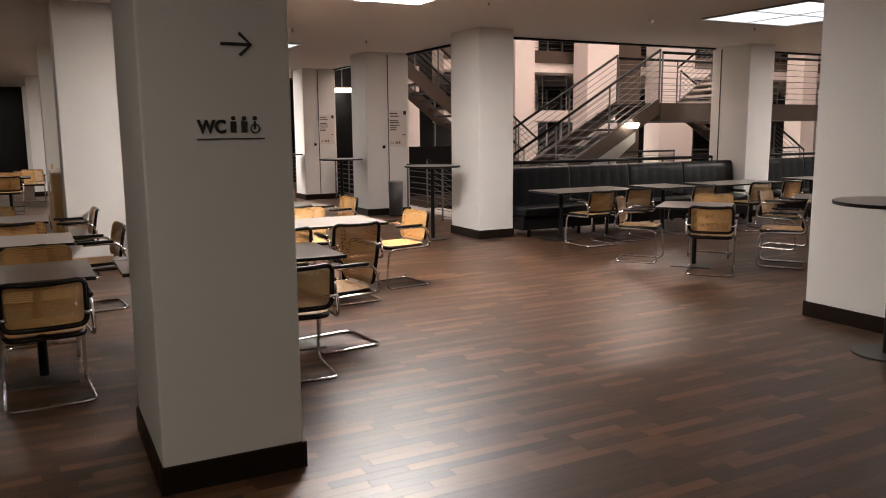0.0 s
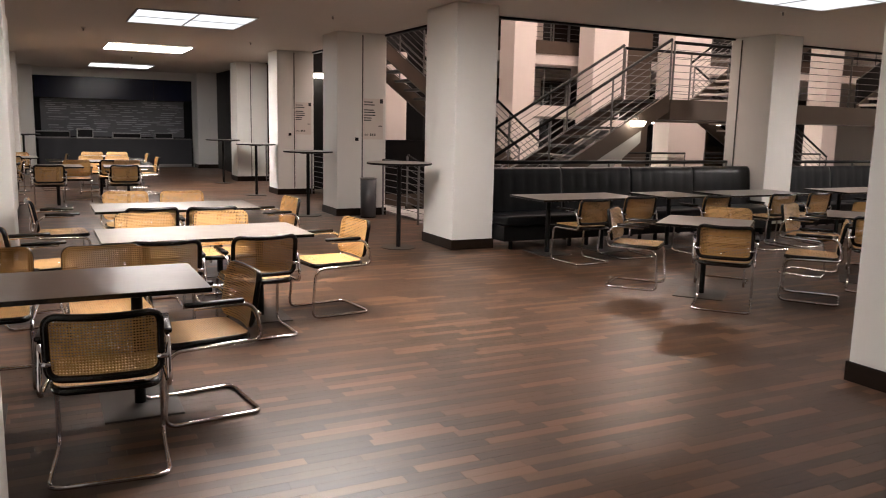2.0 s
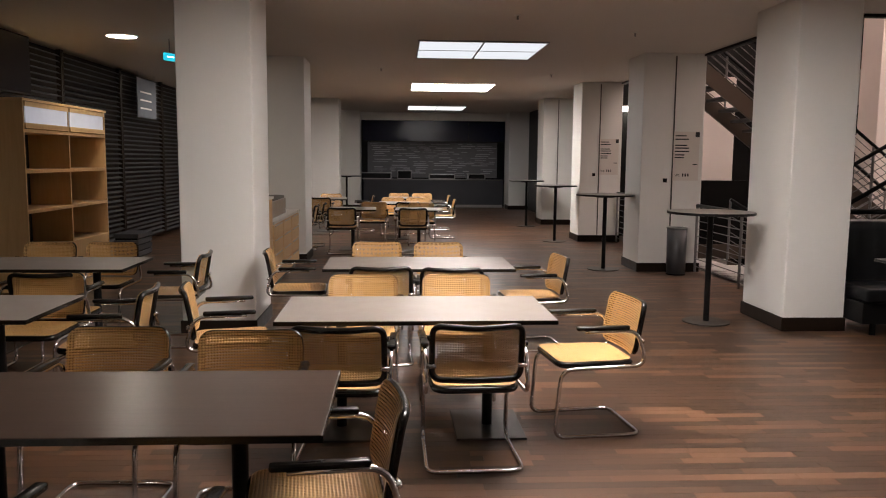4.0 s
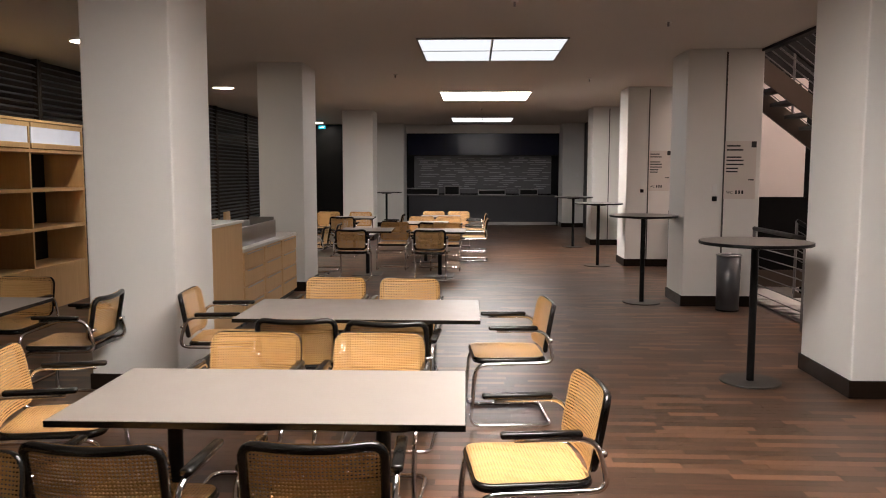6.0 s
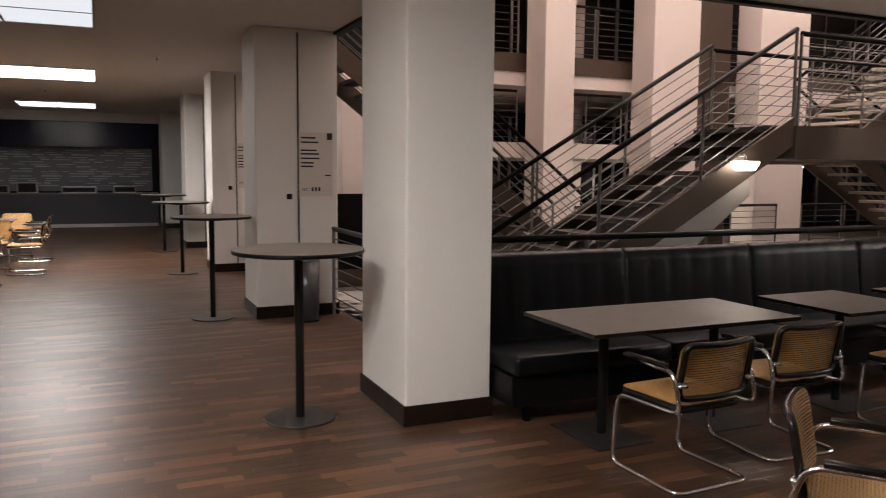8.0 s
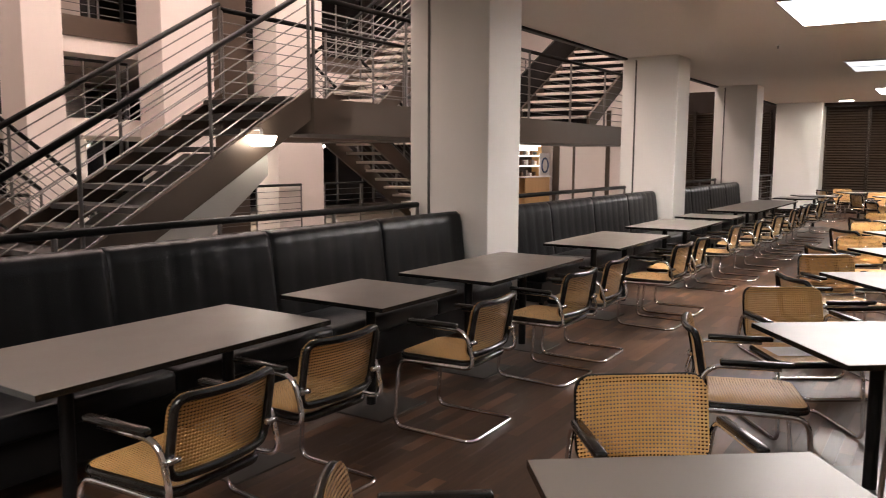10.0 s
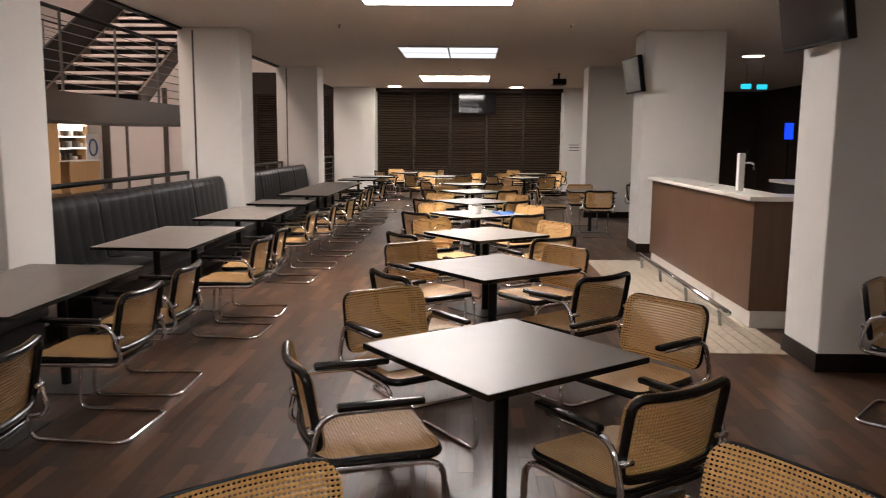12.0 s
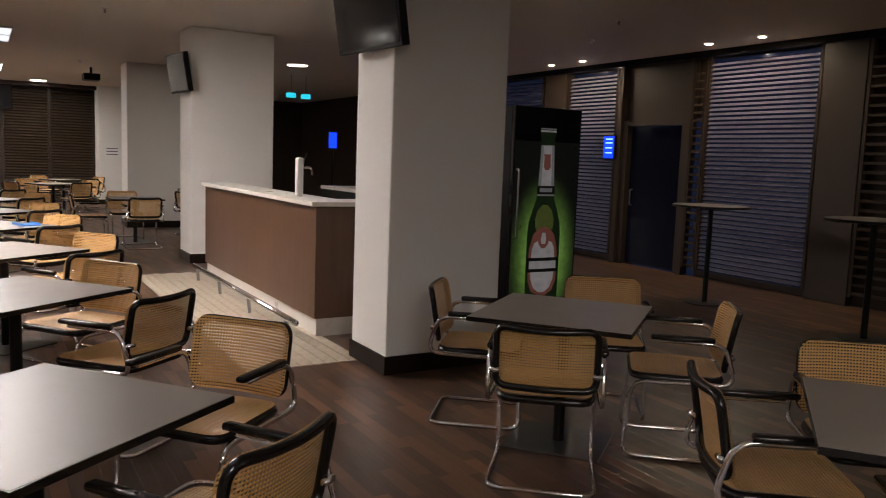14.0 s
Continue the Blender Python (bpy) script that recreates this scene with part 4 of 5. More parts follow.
screen(13.46, 5.62, 2.55, 186, 0.85, 0.52, "black flat television on a column bracket", 0.07, 9)
screen(19.60, 5.60, 2.60, 186, 0.75, 0.52, "black flat television on a column bracket", 0.055, 9)
screen(32.2, 7.75, 2.80, -90, 1.15, 0.65, "black flat television before the slatted end wall", face=DARKGLASS)
screen(-1.05, 13.9, 2.80, 90, 1.3, 0.75, "large black screen over the louvred wall", 0.05)
a = thing("hanging_panel", "pale grey glass panel hung on the louvred wall", "picture", "", (-1.08, 19.35, 2.74), 90)
part("panel", boxes((-0.55, 0.55, 0.0, 0.02, -0.36, 0.36), bevel=0.003), material("grey_glass", (0.20, 0.22, 0.26), 0.15), a)
for x in (-0.5, 0.5):
    part("hanger", sweep(bmesh.new(), [(x, 0.01, 0.36), (x, 0.01, H - 2.74)], 0.004, 5), STEEL, a)
for z in (-0.2, -0.05, 0.1):
    part("text_bar", boxes((-0.4, 0.25, -0.003, -0.0005, z, z + 0.03)), PAPER, a)


# ---- bookcase and sideboards ----
bkc = thing("bookcase", "tall pine bookcase, empty, with frosted lit top panels", "bookcase", "", (-0.83, 14.45, 0))
part("side", boxes((-0.27, 0.27, -1.25, -1.22, 0, 2.28), bevel=0.003), PINE, bkc)
part("side", boxes((-0.27, 0.27, 1.22, 1.25, 0, 2.28), bevel=0.003), PINE, bkc)
part("divider", boxes((-0.25, 0.265, -0.015, 0.015, 0.5, 2.25)), PINE, bkc)
part("top", boxes((-0.27, 0.285, -1.27, 1.27, 2.28, 2.31), bevel=0.003), PINE, bkc)
part("back", boxes((-0.27, -0.255, -1.22, 1.22, 0.02, 2.28)), BLACK, bkc)
part("plinth_front", boxes((0.235, 0.262, -1.22, 1.22, 0.0, 0.5)), PINE, bkc, "closed pine base")
for z in (0.5, 0.98, 1.45, 1.92):
    part("shelf", boxes((-0.25, 0.268, -1.22, 1.22, z, z + 0.04), bevel=0.002), PINE, bkc)
for y0 in (-1.20, 0.02):
    part("light_frame", boxes((0.25, 0.28, y0, y0 + 1.18, 1.97, 2.03)), PINE, bkc)
    part("light_frame", boxes((0.25, 0.28, y0, y0 + 1.18, 2.22, 2.27)), PINE, bkc)
    part("light_panel", boxes((0.255, 0.268, y0 + 0.02, y0 + 1.16, 2.03, 2.22)), TOPLIGHT, bkc, "frosted white panel")

sb = thing("tall_cabinet", "tall oak service cabinet with plain side", "cabinet", "", (1.88, 13.05, 0))
part("body", boxes((-0.28, 0.27, -0.68, 0.68, 0.06, 1.15), bevel=0.003), OAK, sb)
part("top", boxes((-0.29, 0.285, -0.70, 0.70, 1.15, 1.18), bevel=0.003), COUNTERTOP, sb)
part("plinth", boxes((-0.26, 0.24, -0.66, 0.66, 0.0, 0.06)), BLACK, sb)
for i in range(3):
    sb = thing("sideboard", "oak sideboard unit with four drawers under a pale worktop", "cabinet", "sideboard units", (1.88, 14.19 + i * 0.83, 0))
    part("body", boxes((-0.28, 0.25, -0.41, 0.41, 0.06, 0.82), bevel=0.002), OAK, sb)
    part("plinth", boxes((-0.26, 0.23, -0.41, 0.41, 0.0, 0.06)), BLACK, sb)
    for kz in range(4):
        z = 0.075 + kz * 0.186
        dr = part("drawer", boxes((0.2525, 0.272, -0.40, 0.40, z, z + 0.172), bevel=0.003), OAK, sb)
        part("handle", boxes((0.2725, 0.282, -0.30, 0.30, z + 0.155, z + 0.165)), STEEL, dr, "slim metal pull")
t = thing("worktop", "pale stone worktop over the sideboard units", "worktop", "", (1.88, 15.02, 0.822))
part("slab", boxes((-0.29, 0.285, -1.25, 1.25, 0.0, 0.035), bevel=0.004), COUNTERTOP, t)
t = thing("condiment_station", "grey steel tray housing standing on the worktop", "tray", "", (1.88, 14.75, 0.858))
part("front", boxes((0.16, 0.18, -0.75, 0.75, 0.0, 0.22), bevel=0.003), STEEL, t)
part("front", boxes((-0.18, -0.16, -0.75, 0.75, 0.0, 0.22), bevel=0.003), STEEL, t)
part("end", boxes((-0.16, 0.16, -0.75, -0.73, 0.0, 0.22)), STEEL, t)
part("end", boxes((-0.16, 0.16, 0.73, 0.75, 0.0, 0.26)), STEEL, t)
part("tray", boxes((-0.16, 0.16, -0.73, 0.73, 0.0, 0.10)), STEEL, t)
for y, h in ((14.3, 0.30), (14.75, 0.36)):
    t = thing("menu_stand", "small wooden stand on the worktop", "stand", "menu stands", (1.66, y, 0.857))
    part("board", boxes((-0.015, 0.015, -0.09, 0.09, 0.02, h), bevel=0.004), PINE, t)
    part("foot", boxes((-0.04, 0.04, -0.09, 0.09, 0.0, 0.02)), PINE, t)
t = thing("crate", "low grey slatted crate on the floor by the louvres", "crate", "", (-0.75, 17.3, 0))
for z in (0.02, 0.12, 0.22, 0.32):
    part("rail", boxes((-0.2, 0.2, -0.35, 0.35, z, z + 0.07), bevel=0.004), SLAT_DARK, t)
part("core", boxes((-0.18, 0.18, -0.33, 0.33, 0.0, 0.38)), BLACK, t)

# ---- servery ----
sv = thing("servery_counter", "dark servery counter with a steel front kick plate", "counter", "", (4.9, 30.95, 0))
part("front", boxes((-2.40, 2.40, -0.05, 0.45, 0.1, 0.93), bevel=0.004), material("anthracite_front", (0.022, 0.023, 0.030), 0.45, vary=0.2, scale=3), sv)
part("kick_plate", boxes((-2.38, 2.38, -0.035, 0.40, 0.0, 0.1)), STEEL, sv)
part("top", boxes((-2.42, 2.42, -0.08, 0.5, 0.93, 0.965), bevel=0.004), STEEL_DARK, sv)
bd = thing("menu_wall", "grey wall with rows of pale unreadable strips", "board", "", (4.9, 31.86, 0))
part("panel", boxes((-2.3, 2.3, 0.0, 0.03, 1.0, 2.25)), material("grey_board", (0.15, 0.15, 0.16), 0.5, vary=0.2), bd)
rng = random.Random(5)
STRIP = material("grey_print", (0.40, 0.40, 0.42), 0.5, vary=0.4, scale=6)
for row in range(17):
    x = -2.25 + rng.uniform(0, 0.2)
    while x < 2.1:
        w = rng.uniform(0.15, 0.7)
        if rng.random() < 0.75:
            part("strip", boxes((x, min(x + w, 2.28), -0.006, -0.0005, 1.08 + row * 0.068, 1.08 + row * 0.068 + rng.uniform(0.012, 0.035))), STRIP, bd)
        x += w + rng.uniform(0.05, 0.3)
t = thing("fascia_panel", "dark navy glossy fascia over the servery", "panel", "", (4.9, 30.99, 2.24))
part("panel", boxes((-2.43, 2.43, -0.03, 0.02, 0.0, 0.72)), material("navy_fascia", (0.007, 0.009, 0.028), 0.16, vary=0.2, spec=0.3), t)
for x in (-1.2, 0.0, 1.2):
    part("joint_strip", boxes((x - 0.006, x + 0.006, -0.034, -0.0305, 0.0, 0.72)), BLACK, t)
part("light_strip_cover", boxes((-2.43, 2.43, -0.04, -0.0305, 0.0, 0.03)), BLACK, t)
for x, w, h in ((2.9, 1.1, 0.22), (5.2, 0.9, 0.18), (3.9, 0.5, 0.3), (6.4, 0.6, 0.2)):
    t = thing("kitchen_box", "steel appliance on the servery counter", "appliance", "servery appliances", (x, 31.2, 0.966))
    part("body", boxes((-w / 2, w / 2, -0.15, 0.2, 0.0, h), bevel=0.01), STEEL, t)
    part("front_panel", boxes((-w / 2 + 0.03, w / 2 - 0.03, -0.155, -0.1503, 0.03, h - 0.03)), BLACK, t)
# two unseen downlights added behind the fascia to light the servery
downlight(3.4, 31.4, 0.06, H)
downlight(6.2, 31.4, 0.06, H)

# ---- bar ----
bar = thing("bar_counter", "walnut-fronted bar counter with pale stone top", "counter", "", (16.5, 5.1, 0))
part("front_panel", boxes((-1.86, 1.9, 0.36, 0.40, 0.16, 1.13)), WALNUT, bar, "walnut veneer front")
part("end_panel", boxes((-1.90, -1.86, -1.1, 0.40, 0.16, 1.13)), WALNUT, bar, "walnut veneer end")
part("plinth", boxes((-1.88, 1.9, 0.30, 0.375, 0.0, 0.16)), COUNTERTOP, bar, "pale stone plinth")
part("plinth", boxes((-1.88, -1.80, -1.1, 0.30, 0.0, 0.16)), COUNTERTOP, bar)
part("top", boxes((-1.96, 1.9, 0.05, 0.46, 1.13, 1.17), bevel=0.006), COUNTERTOP, bar, "pale stone top")
part("top", boxes((-1.96, -1.5, -1.1, 0.05, 1.13, 1.17), bevel=0.006), COUNTERTOP, bar)
part("inner_wall", boxes((-1.5, 1.9, 0.05, 0.07, 0.0, 1.125)), BLACK, bar)
part("worktop", boxes((-1.5, 1.9, -0.55, 0.05, 0.86, 0.90)), STEEL, bar)
ft = thing("foot_rail", "polished steel foot rail on short brackets before the bar", "rail", "", (16.5, 5.72, 0))
part("tube", sweep(bmesh.new(), [(-2.05, 0, 0.17), (1.55, 0, 0.17)], 0.027, 12), CHROME, ft, "", True)
for x in (-1.8, -0.7, 0.4, 1.4):
    part("bracket", sweep(bmesh.new(), rounded([(x, 0, 0.17), (x, -0.02, 0.0)], 0.03), 0.018, 8), STEEL, ft)
tp = thing("beer_tap", "upright white tap column on the bar top", "tap", "", (15.35, 5.38, 1.17))
part("column", boxes((-0.04, 0.04, -0.03, 0.03, 0.0, 0.36), bevel=0.012), PAPER, tp)
part("spout", sweep(bmesh.new(), rounded([(0, -0.03, 0.27), (0, -0.12, 0.27), (0, -0.13, 0.20)], 0.03), 0.011, 8), CHROME, tp)
part("lever", sweep(bmesh.new(), [(0, -0.05, 0.28), (0, -0.07, 0.40)], 0.009, 8), BLACK, tp)
bk = thing("back_bar", "dark back bar cabinet with pale top", "counter", "", (16.8, 3.5, 0))
part("body", boxes((-1.9, 1.9, -0.3, 0.3, 0.0, 1.1)), BLACK, bk)
part("top", boxes((-1.93, 1.93, -0.33, 0.33, 1.1, 1.14), bevel=0.004), COUNTERTOP, bk)

# ---- drinks fridge with a printed bottle ----
fg = thing("drinks_fridge", "tall black drinks fridge, lit door printed with green bottle", "fridge", "", (13.95, 3.59, 0))
part("body", boxes((0.03, 0.68, -0.37, 0.37, 0.05, 2.05), bevel=0.01), BLACK, fg)
door = part("door", boxes((-0.012, 0.026, -0.37, 0.37, 0.10, 2.05), bevel=0.006), DARKGLASS, fg, "black glossy door with bottle print")
part("kick_plate", boxes((0.04, 0.6, -0.35, 0.35, 0.0, 0.05)), BLACK, fg)
part("handle", sweep(bmesh.new(), rounded([(-0.012, 0.33, 0.9), (-0.05, 0.33, 0.9), (-0.05, 0.33, 1.5), (-0.012, 0.33, 1.5)], 0.02), 0.009, 8), STEEL, fg)


def lathe_flat(profile, x):
    """A flat printed outline: half-widths at heights."""
    bm = bmesh.new()
    left = [bm.verts.new((x, -w, z)) for w, z in profile]
    right = [bm.verts.new((x, w, z)) for w, z in profile]
    for i in range(len(profile) - 1):
        bm.faces.new((left[i], right[i], right[i + 1], left[i + 1]))
    return bm


def green_print():
    """Printed backdrop: a soft green cloud that fades to black at the door's edges."""
    m = material("print_green_glow", (0.10, 0.2, 0.02), 0.3)
    n, l = m.node_tree.nodes, m.node_tree.links
    co = n.new("ShaderNodeTexCoord")
    mp = n.new("ShaderNodeMapping")
    mp.inputs["Location"].default_value = (0, 0, -0.72 / 0.80)
    mp.inputs["Scale"].default_value = (0, 1 / 0.42, 1 / 0.80)
    l.new(co.outputs["Object"], mp.inputs["Vector"])
    gr = n.new("ShaderNodeTexGradient")
    gr.gradient_type = "QUADRATIC_SPHERE"
    l.new(mp.outputs["Vector"], gr.inputs["Vector"])
    no = n.new("ShaderNodeTexNoise")
    no.inputs["Scale"].default_value = 16
    no.inputs["Detail"].default_value = 9
    no.inputs["Roughness"].default_value = 0.75
    l.new(co.outputs["Object"], no.inputs["Vector"])
    mu = n.new("ShaderNodeMath")
    mu.operation = "MULTIPLY"
    l.new(gr.outputs["Fac"], mu.inputs[0])
    l.new(no.outputs["Fac"], mu.inputs[1])
    rp = n.new("ShaderNodeValToRGB")
    rp.color_ramp.elements[0].color = (0.004, 0.005, 0.004, 1)
    rp.color_ramp.elements[1].position = 0.22
    rp.color_ramp.elements[1].color = (0.24, 0.46, 0.09, 1)
    l.new(mu.outputs[0], rp.inputs["Fac"])
    l.new(rp.outputs["Color"], n["Principled BSDF"].inputs["Base Color"])
    l.new(rp.outputs["Color"], n["Principled BSDF"].inputs["Emission Color"])
    n["Principled BSDF"].inputs["Emission Strength"].default_value = 0.20
    return m


GLOWGREEN = green_print()
def lit_print(name, colour, power, vary=0.3, scale=12):
    return material(name, colour, 0.3, vary=vary, scale=scale, glow=colour, power=power)


BOTTLE = lit_print("print_bottle_green", (0.010, 0.022, 0.008), 0.10, 0.8, 5)
SHINE = lit_print("print_bottle_shine", (0.11, 0.14, 0.035), 0.10, 0.6, 9)
SILVER = lit_print("print_silver", (0.40, 0.385, 0.395), 0.12, 0.45, 11)
SILVER_DARK = lit_print("print_silver_shade", (0.22, 0.22, 0.23), 0.12, 0.3, 14)
REDP = lit_print("print_red", (0.24, 0.085, 0.065), 0.10)
DARKP = lit_print("print_black", (0.008, 0.009, 0.008), 0.05)


part("print", lathe_flat([(0.355, 0.11), (0.355, 0.8), (0.355, 1.75)], -0.0131), GLOWGREEN, door, "soft green glow print behind the bottle")
part("print", lathe_flat([(0.175, 0.12), (0.185, 0.5), (0.185, 0.94), (0.175, 1.03), (0.14, 1.14), (0.10, 1.24), (0.092, 1.32), (0.075, 1.78), (0.085, 1.80), (0.085, 1.87)], -0.0142), BOTTLE, door, "dark green bottle print")
part("print", lathe_flat([(0.06, 0.92), (0.10, 0.99), (0.105, 1.06), (0.08, 1.14), (0.03, 1.19)], -0.0148), SHINE, door, "yellow-green shine print")
part("print", lathe_flat([(0.096, 1.27), (0.084, 1.45), (0.072, 1.72)], -0.0152), SILVER_DARK, door, "silver neck foil print")
part("print", lathe_flat([(0.058, 1.34), (0.052, 1.50), (0.046, 1.715)], -0.0155), SILVER, door, "bright silver foil print")
part("print", lathe_flat([(0.086, 1.835), (0.086, 1.85)], -0.0152), SILVER, door, "silver cap print")
part("print", lathe_flat([(0.088, 1.858), (0.088, 1.868)], -0.0152), SILVER_DARK, door, "silver cap rim print")
part("print", lathe_flat([(0.04, 0.37), (0.115, 0.41), (0.155, 0.50), (0.166, 0.65), (0.155, 0.80), (0.115, 0.93), (0.04, 0.99)], -0.0152), REDP, door, "dull red label edge print")
part("print", lathe_flat([(0.03, 0.40), (0.09, 0.44), (0.125, 0.52), (0.138, 0.65), (0.125, 0.79), (0.10, 0.85), (0.05, 0.87)], -0.0158), SILVER, door, "silver oval label print")
part("print", lathe_flat([(0.02, 0.80), (0.055, 0.84), (0.062, 0.92), (0.035, 0.97)], -0.0164), REDP, door, "red emblem print")
part("print", lathe_flat([(0.022, 0.84), (0.030, 0.88), (0.018, 0.94)], -0.0169), SILVER, door, "pale emblem print")
part("print", lathe_flat([(0.178, 0.585), (0.180, 0.715)], -0.0164), DARKP, door, "dark band print")
part("print", lathe_flat([(0.150, 0.615), (0.150, 0.685)], -0.0170), SILVER, door, "pale bar print")
part("print", lathe_flat([(0.100, 1.285), (0.096, 1.36)], -0.0160), DARKP, door, "dark neck band print")
part("print", lathe_flat([(0.070, 1.305), (0.068, 1.34)], -0.0165), SILVER_DARK, door, "pale neck bar print")
part("print", lathe_flat([(0.022, 1.50), (0.038, 1.53), (0.034, 1.61), (0.040, 1.64)], -0.0160), REDP, door, "red neck emblem print")


# ---- signs ----
sg = thing("wall_sign", "black toilet direction sign lettered on the column", "sign", "", (0, 4.516, 0))
wc = letters("lettering", "WC", 0.082, INK, sg, (2.062, 0, 1.685), depth=0.0015, bold=0.0035)
wc.scale = (0.88, 1, 1)
for k in range(3):
    x = 2.222 + k * 0.05
    bm = bmesh.new()
    disc(bm, x, 0, -0.0015, 0.0015, 0.0105, 16)
    bmesh.ops.rotate(bm, verts=bm.verts, cent=(x, 0, 0), matrix=Matrix.Rotation(math.pi / 2, 3, "X"))
    bmesh.ops.translate(bm, verts=bm.verts, vec=(0, 0, 1.751))
    part("pictogram_dot", bm, INK, sg)
    if k < 2:
        part("pictogram_bar", boxes((x - 0.014, x + 0.014, -0.0015, 0.0015, 1.685, 1.737), bevel=0.001), INK, sg)
    else:
        part("pictogram_ring", sweep(bmesh.new(), [(x + 0.02 * math.cos(a), 0, 1.704 + 0.02 * math.sin(a)) for a in [i * math.pi / 8 for i in range(16)]], 0.0035, 5, True), INK, sg)
        part("pictogram_bar", boxes((x - 0.006, x + 0.004, -0.0015, 0.0015, 1.70, 1.737)), INK, sg)
part("rule", boxes((2.055, 2.365, -0.001, 0.0015, 1.655, 1.660)), INK, sg)
part("arrow", sweep(bmesh.new(), [(2.18, 0, 2.085), (2.315, 0, 2.085)], 0.007, 6), INK, sg)
part("arrow", sweep(bmesh.new(), [(2.265, 0, 2.135), (2.318, 0, 2.085), (2.265, 0, 2.035)], 0.007, 6), INK, sg)

for y in (15.396, 19.696):
    sg = thing("direction_sign", "pale direction sign with rows of dark lettering", "sign", "direction signs", (7.965, y - 0.006, 1.73))
    sg.scale = (0.86, 1, 1)
    part("panel", boxes((-0.225, 0.225, 0.0, 0.006, -0.36, 0.36)), SIGNWHITE, sg)
    rng = random.Random(3)
    for i, z in enumerate((0.29, 0.24, 0.15, 0.11, 0.06, 0.01, -0.03)):
        part("text_bar", boxes((-0.20, -0.20 + rng.uniform(0.16, 0.30), -0.002, -0.0004, z, z + 0.018)), INK, sg)
    part("number_tile", boxes((0.15, 0.222, -0.002, -0.0004, 0.28, 0.355)), INK, sg)
    part("arrow", boxes((0.12, 0.2, -0.002, -0.0004, -0.13, -0.115)), INK, sg)
    letters("lettering", "WC", 0.055, INK, sg, (-0.19, -0.001, -0.30), depth=0.001)
    for k in range(3):
        part("pictogram_bar", boxes((-0.06 + k * 0.045, -0.035 + k * 0.045, -0.002, -0.0004, -0.30, -0.255)), INK, sg)
for x, y in ((7.62, 15.398), (7.62, 19.698)):
    t = thing("wall_plate", "small white switch plate with a dark key switch", "switch", "switch plates", (x + 0.04, y - 0.008, 1.38))
    part("plate", boxes((-0.03, 0.03, 0.0, 0.008, 0.05, 0.17)), PAPER, t)
    part("switch", boxes((-0.03, 0.03, -0.004, 0.008, -0.04, 0.02)), BLACK, t)
t = thing("notice", "white paper notice on the far pier", "notice", "", (31.692, 4.8, 1.45), -90)
part("sheet", boxes((-0.22, 0.22, 0.0, 0.006, -0.16, 0.16)), PAPER, t)
for z in (-0.08, 0.0, 0.08):
    part("text_bar", boxes((-0.16, 0.14, -0.002, -0.0004, z, z + 0.02)), INK, t)
t = thing("thermostat", "small white wall box on the pier", "switch", "", (7.8, 29.944, 1.62))
part("box", boxes((-0.05, 0.05, -0.03, 0.006, -0.05, 0.05), bevel=0.006), PAPER, t)

# ceiling fittings
for x, y in ((3.2, 8.0), (6.4, 9.2), (5.0, 12.6), (6.6, 13.6), (3.4, 17.8), (6.5, 18.4), (4.8, 24.3), (11.4, 9.6), (13.4, 7.2), (18.8, 6.6), (18.9, 9.8), (25.5, 8.2), (12.5, 3.4), (15.3, 1.6), (17.4, 3.6)):
    t = thing("sprinkler_head", "small steel sprinkler head on the ceiling", "sprinkler", "sprinkler heads", (x, y, H))
    part("rose", disc(bmesh.new(), 0, 0, -0.012, -0.002, 0.035, 16), PAINT, t)
    part("nozzle", disc(bmesh.new(), 0, 0, -0.055, -0.012, 0.012, 10), STEEL, t)
for x, y in ((12.3, 8.6), (9.3, 9.6), (25.3, 6.2), (16.6, 0.9)):
    t = thing("smoke_detector", "round white smoke detector on the ceiling", "detector", "smoke detectors", (x, y, H))
    part("base", disc(bmesh.new(), 0, 0, -0.03, -0.002, 0.06, 20, 0.004), PAPER, t)
    part("sensor", disc(bmesh.new(), 0, 0, -0.055, -0.03, 0.035, 20, 0.004), PAPER, t)
t = thing("projector", "dark ceiling projector near the end wall", "projector", "", (26.5, 5.9, H))
part("body", boxes((-0.2, 0.2, -0.16, 0.16, -0.28, -0.14), bevel=0.02), BLACK, t)
part("stem", disc(bmesh.new(), 0, 0, -0.14, -0.002, 0.025, 12), BLACK, t)

# small things on tables
put(MASTER_SMALL, 22.1, 5.75, 0, "square taupe laminate table beside a white column", "far tables")
for x, y, a in ((21.4, 5.75, -90), (22.8, 5.8, 92), (22.1, 6.45, 180)):
    chair(x, y, a, "chairs at the far tables")
t = thing("paper_sheet", "white sheet of paper lying on a chair seat", "paper", "", (11.72, 8.30, 0.4725), 36)
part("sheet", boxes((-0.105, 0.105, -0.148, 0.148, 0.0, 0.0015)), PAPER, t)
for dx, dy in ((0.0, 0.0), (-0.12, 0.04), (0.1, 0.08)):
    t = thing("glass_jar", "small clear glass jar on a table", "jar", "table jars", (17.25 + dx, 7.85 + dy, 0.75))
    part("body", disc(bmesh.new(), 0, 0, 0.0, 0.10, 0.04, 20, 0.005), PAPER, t)
    part("lid", disc(bmesh.new(), 0, 0, 0.10, 0.115, 0.038, 20), STEEL, t)
t = thing("blue_tray", "small blue tray on a table", "tray", "", (17.3, 7.55, 0.75), 20)
part("base", boxes((-0.12, 0.12, -0.09, 0.09, 0.0, 0.008)), material("blue_plastic", (0.03, 0.16, 0.5), 0.4), t)
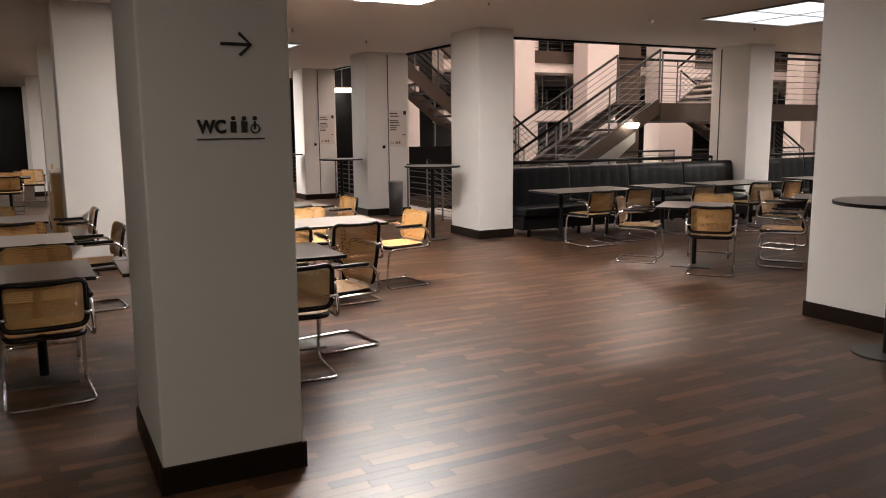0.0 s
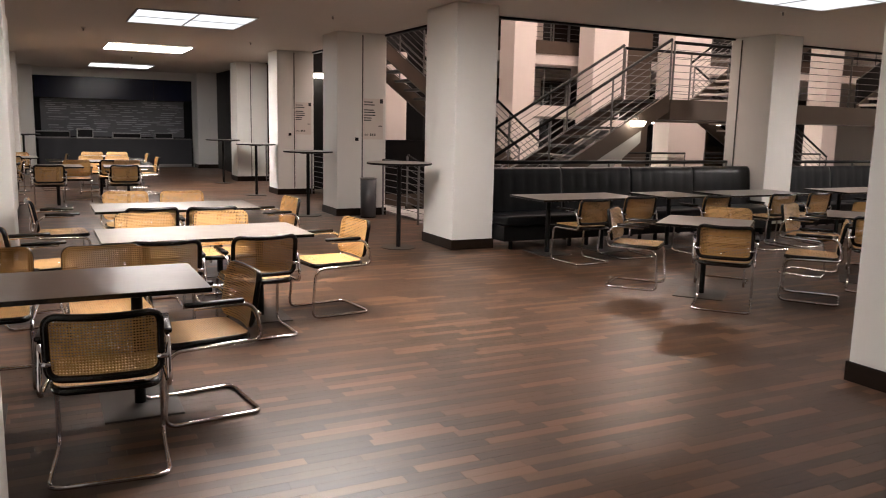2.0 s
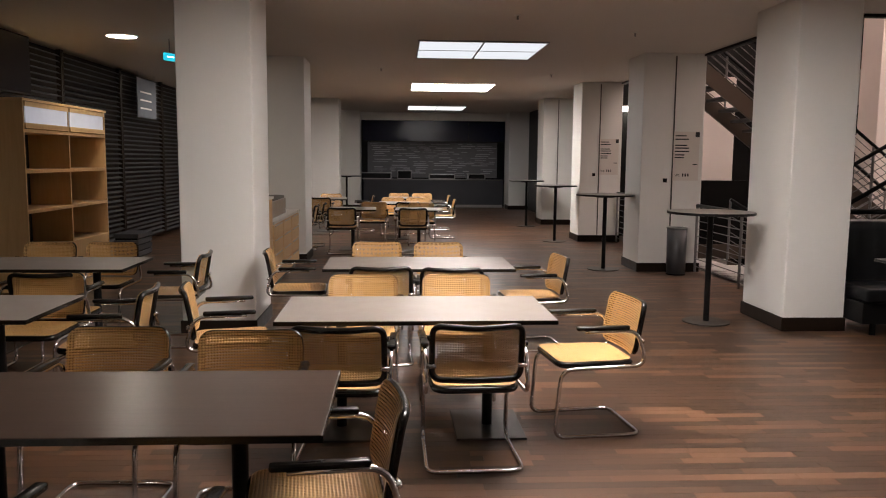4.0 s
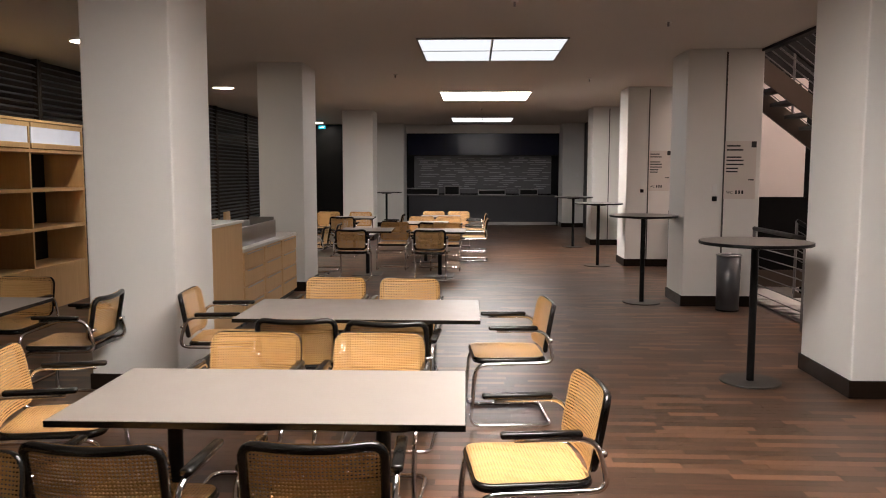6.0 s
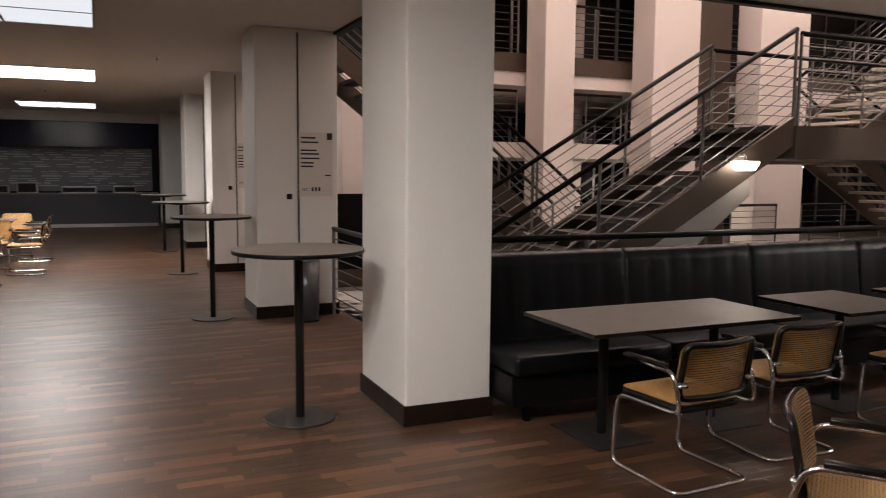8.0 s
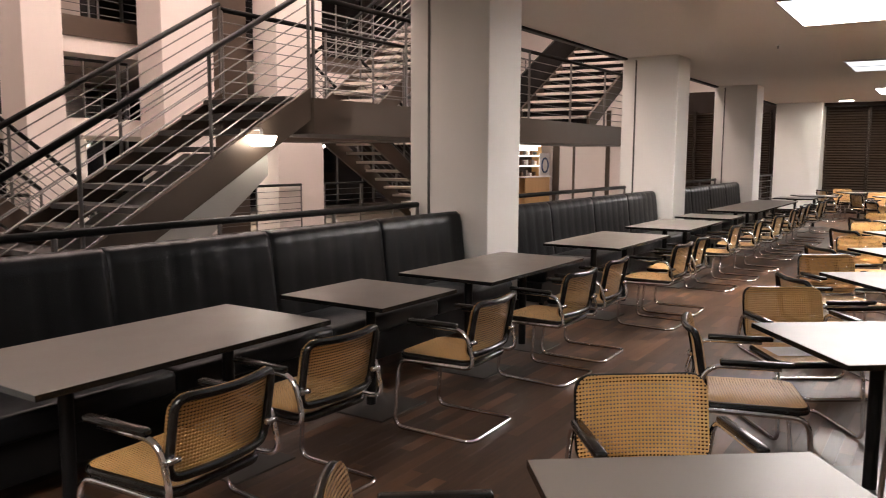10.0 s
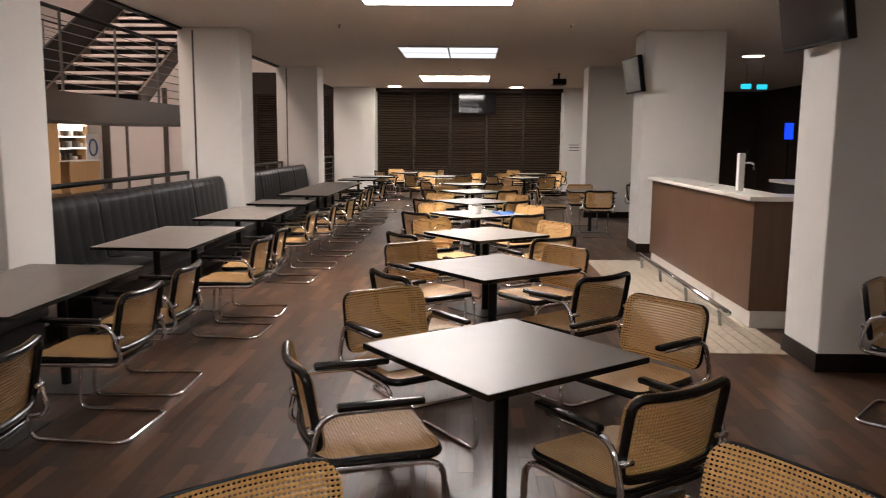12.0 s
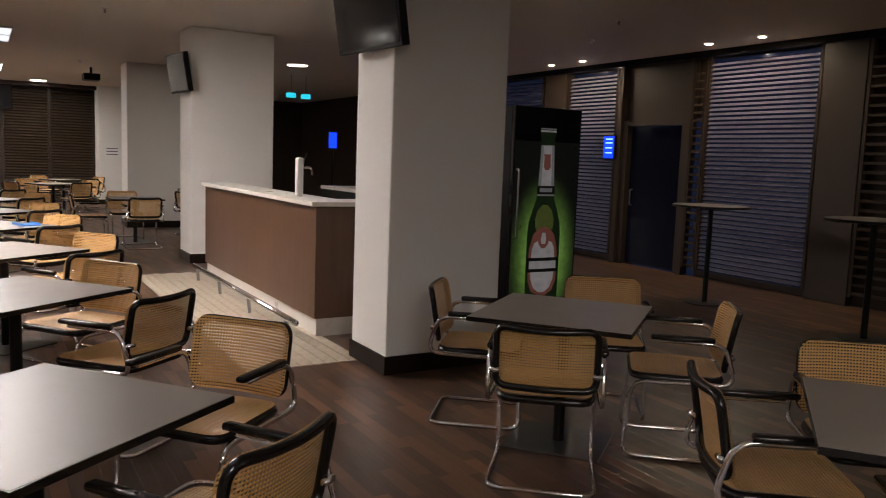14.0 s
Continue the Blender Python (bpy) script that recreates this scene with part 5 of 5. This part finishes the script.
part("rim", boxes((-0.12, 0.12, -0.09, -0.082, 0.008, 0.025), (-0.12, 0.12, 0.082, 0.09, 0.008, 0.025)), material("blue_plastic_rim", (0.03, 0.16, 0.5), 0.4), t)

# ---- stone strips before the bar ----
st = tagged(part("stone_floor", boxes((13.75, 18.6, 5.42, 6.332, -0.0115, -0.002)), SUBFLOOR), "cream stone strip paving before the bar", kind="structure")
rng = random.Random(8)
_st = {}
yy = 5.424
while yy < 6.24:
    x = 13.755
    while x < 18.5:
        L = rng.choice((0.3, 0.45, 0.6))
        L = min(L, 18.595 - x)
        if L > 0.08:
            key = round(L, 3)
            if key not in _st:
                _st[key] = mesh_of(boxes((0.002, L - 0.002, 0.002, 0.098, -0.002, 0.004)), "strip", STONE)
            o = new("stone_strip", _st[key])
            o.parent = st
            o.location = (x, yy, 0)
        x += L
    yy += 0.1008

# ---- parquet strips ----
PW = 0.076
LENGTHS = (0.34, 0.42, 0.50, 0.60)
_pl = {}
for L in LENGTHS:
    bm = bmesh.new()
    q = 0.0005
    top = [bm.verts.new(c) for c in ((q, q, 0), (L - q, q, 0), (L - q, PW - q, 0), (q, PW - q, 0))]
    low = [bm.verts.new(c) for c in ((0.0004, 0.0004, -0.010), (L - 0.0004, 0.0004, -0.010), (L - 0.0004, PW - 0.0004, -0.010), (0.0004, PW - 0.0004, -0.010))]
    bm.faces.new(top)
    for i in range(4):
        bm.faces.new((low[i], low[(i + 1) % 4], top[(i + 1) % 4], top[i]))
    _pl[L] = mesh_of(bm, "parquet_strip", PLANK)
rng = random.Random(21)
verts, faces = [], []
near = 0
rows = int((30.74 + 1.04) / PW)
for r in range(rows):
    y = -1.04 + r * PW
    x = -1.4 - rng.uniform(0, 0.5)
    end = 32.6 if y < 12.1 else 8.28
    while x < end:
        L = rng.choice(LENGTHS)
        beside = 5.41 < y < 6.3
        inside = beside and 13.75 <= x < 18.6
        if beside and x < 13.75 < x + L:
            L = 13.75 - x
        elif inside and x + L > 18.6:
            x, L, inside = 18.6, x + L - 18.6, False
        if not inside:
            if 4.2 < x < 6.6 and 4.2 < y < 8.6 and near < 300:
                o = new("parquet_strip", _pl[L])
                o.parent = floor
                o.location = (x, y, 0)
                near += 1
            else:
                q, h = 0.0005, 0.0003
                n = len(verts)
                verts += [(x + q, y + q, 0), (x + L - q, y + q, 0), (x + L - q, y + PW - q, 0), (x + q, y + PW - q, 0),
                          (x + h, y + h, -0.01), (x + L - h, y + h, -0.01), (x + L - h, y + PW - h, -0.01), (x + h, y + PW - h, -0.01)]
                faces += [(n, n + 1, n + 2, n + 3), (n + 4, n + 5, n + 1, n), (n + 5, n + 6, n + 2, n + 1), (n + 6, n + 7, n + 3, n + 2), (n + 7, n + 4, n, n + 3)]
        x += L
me = bpy.data.meshes.new("parquet_field")
me.from_pydata(verts, [], faces)
me.materials.append(PLANKS)
field = new("parquet_field", me)
field.parent = floor
tagged(field, "many dark brown oak parquet strips", kind="stuff")
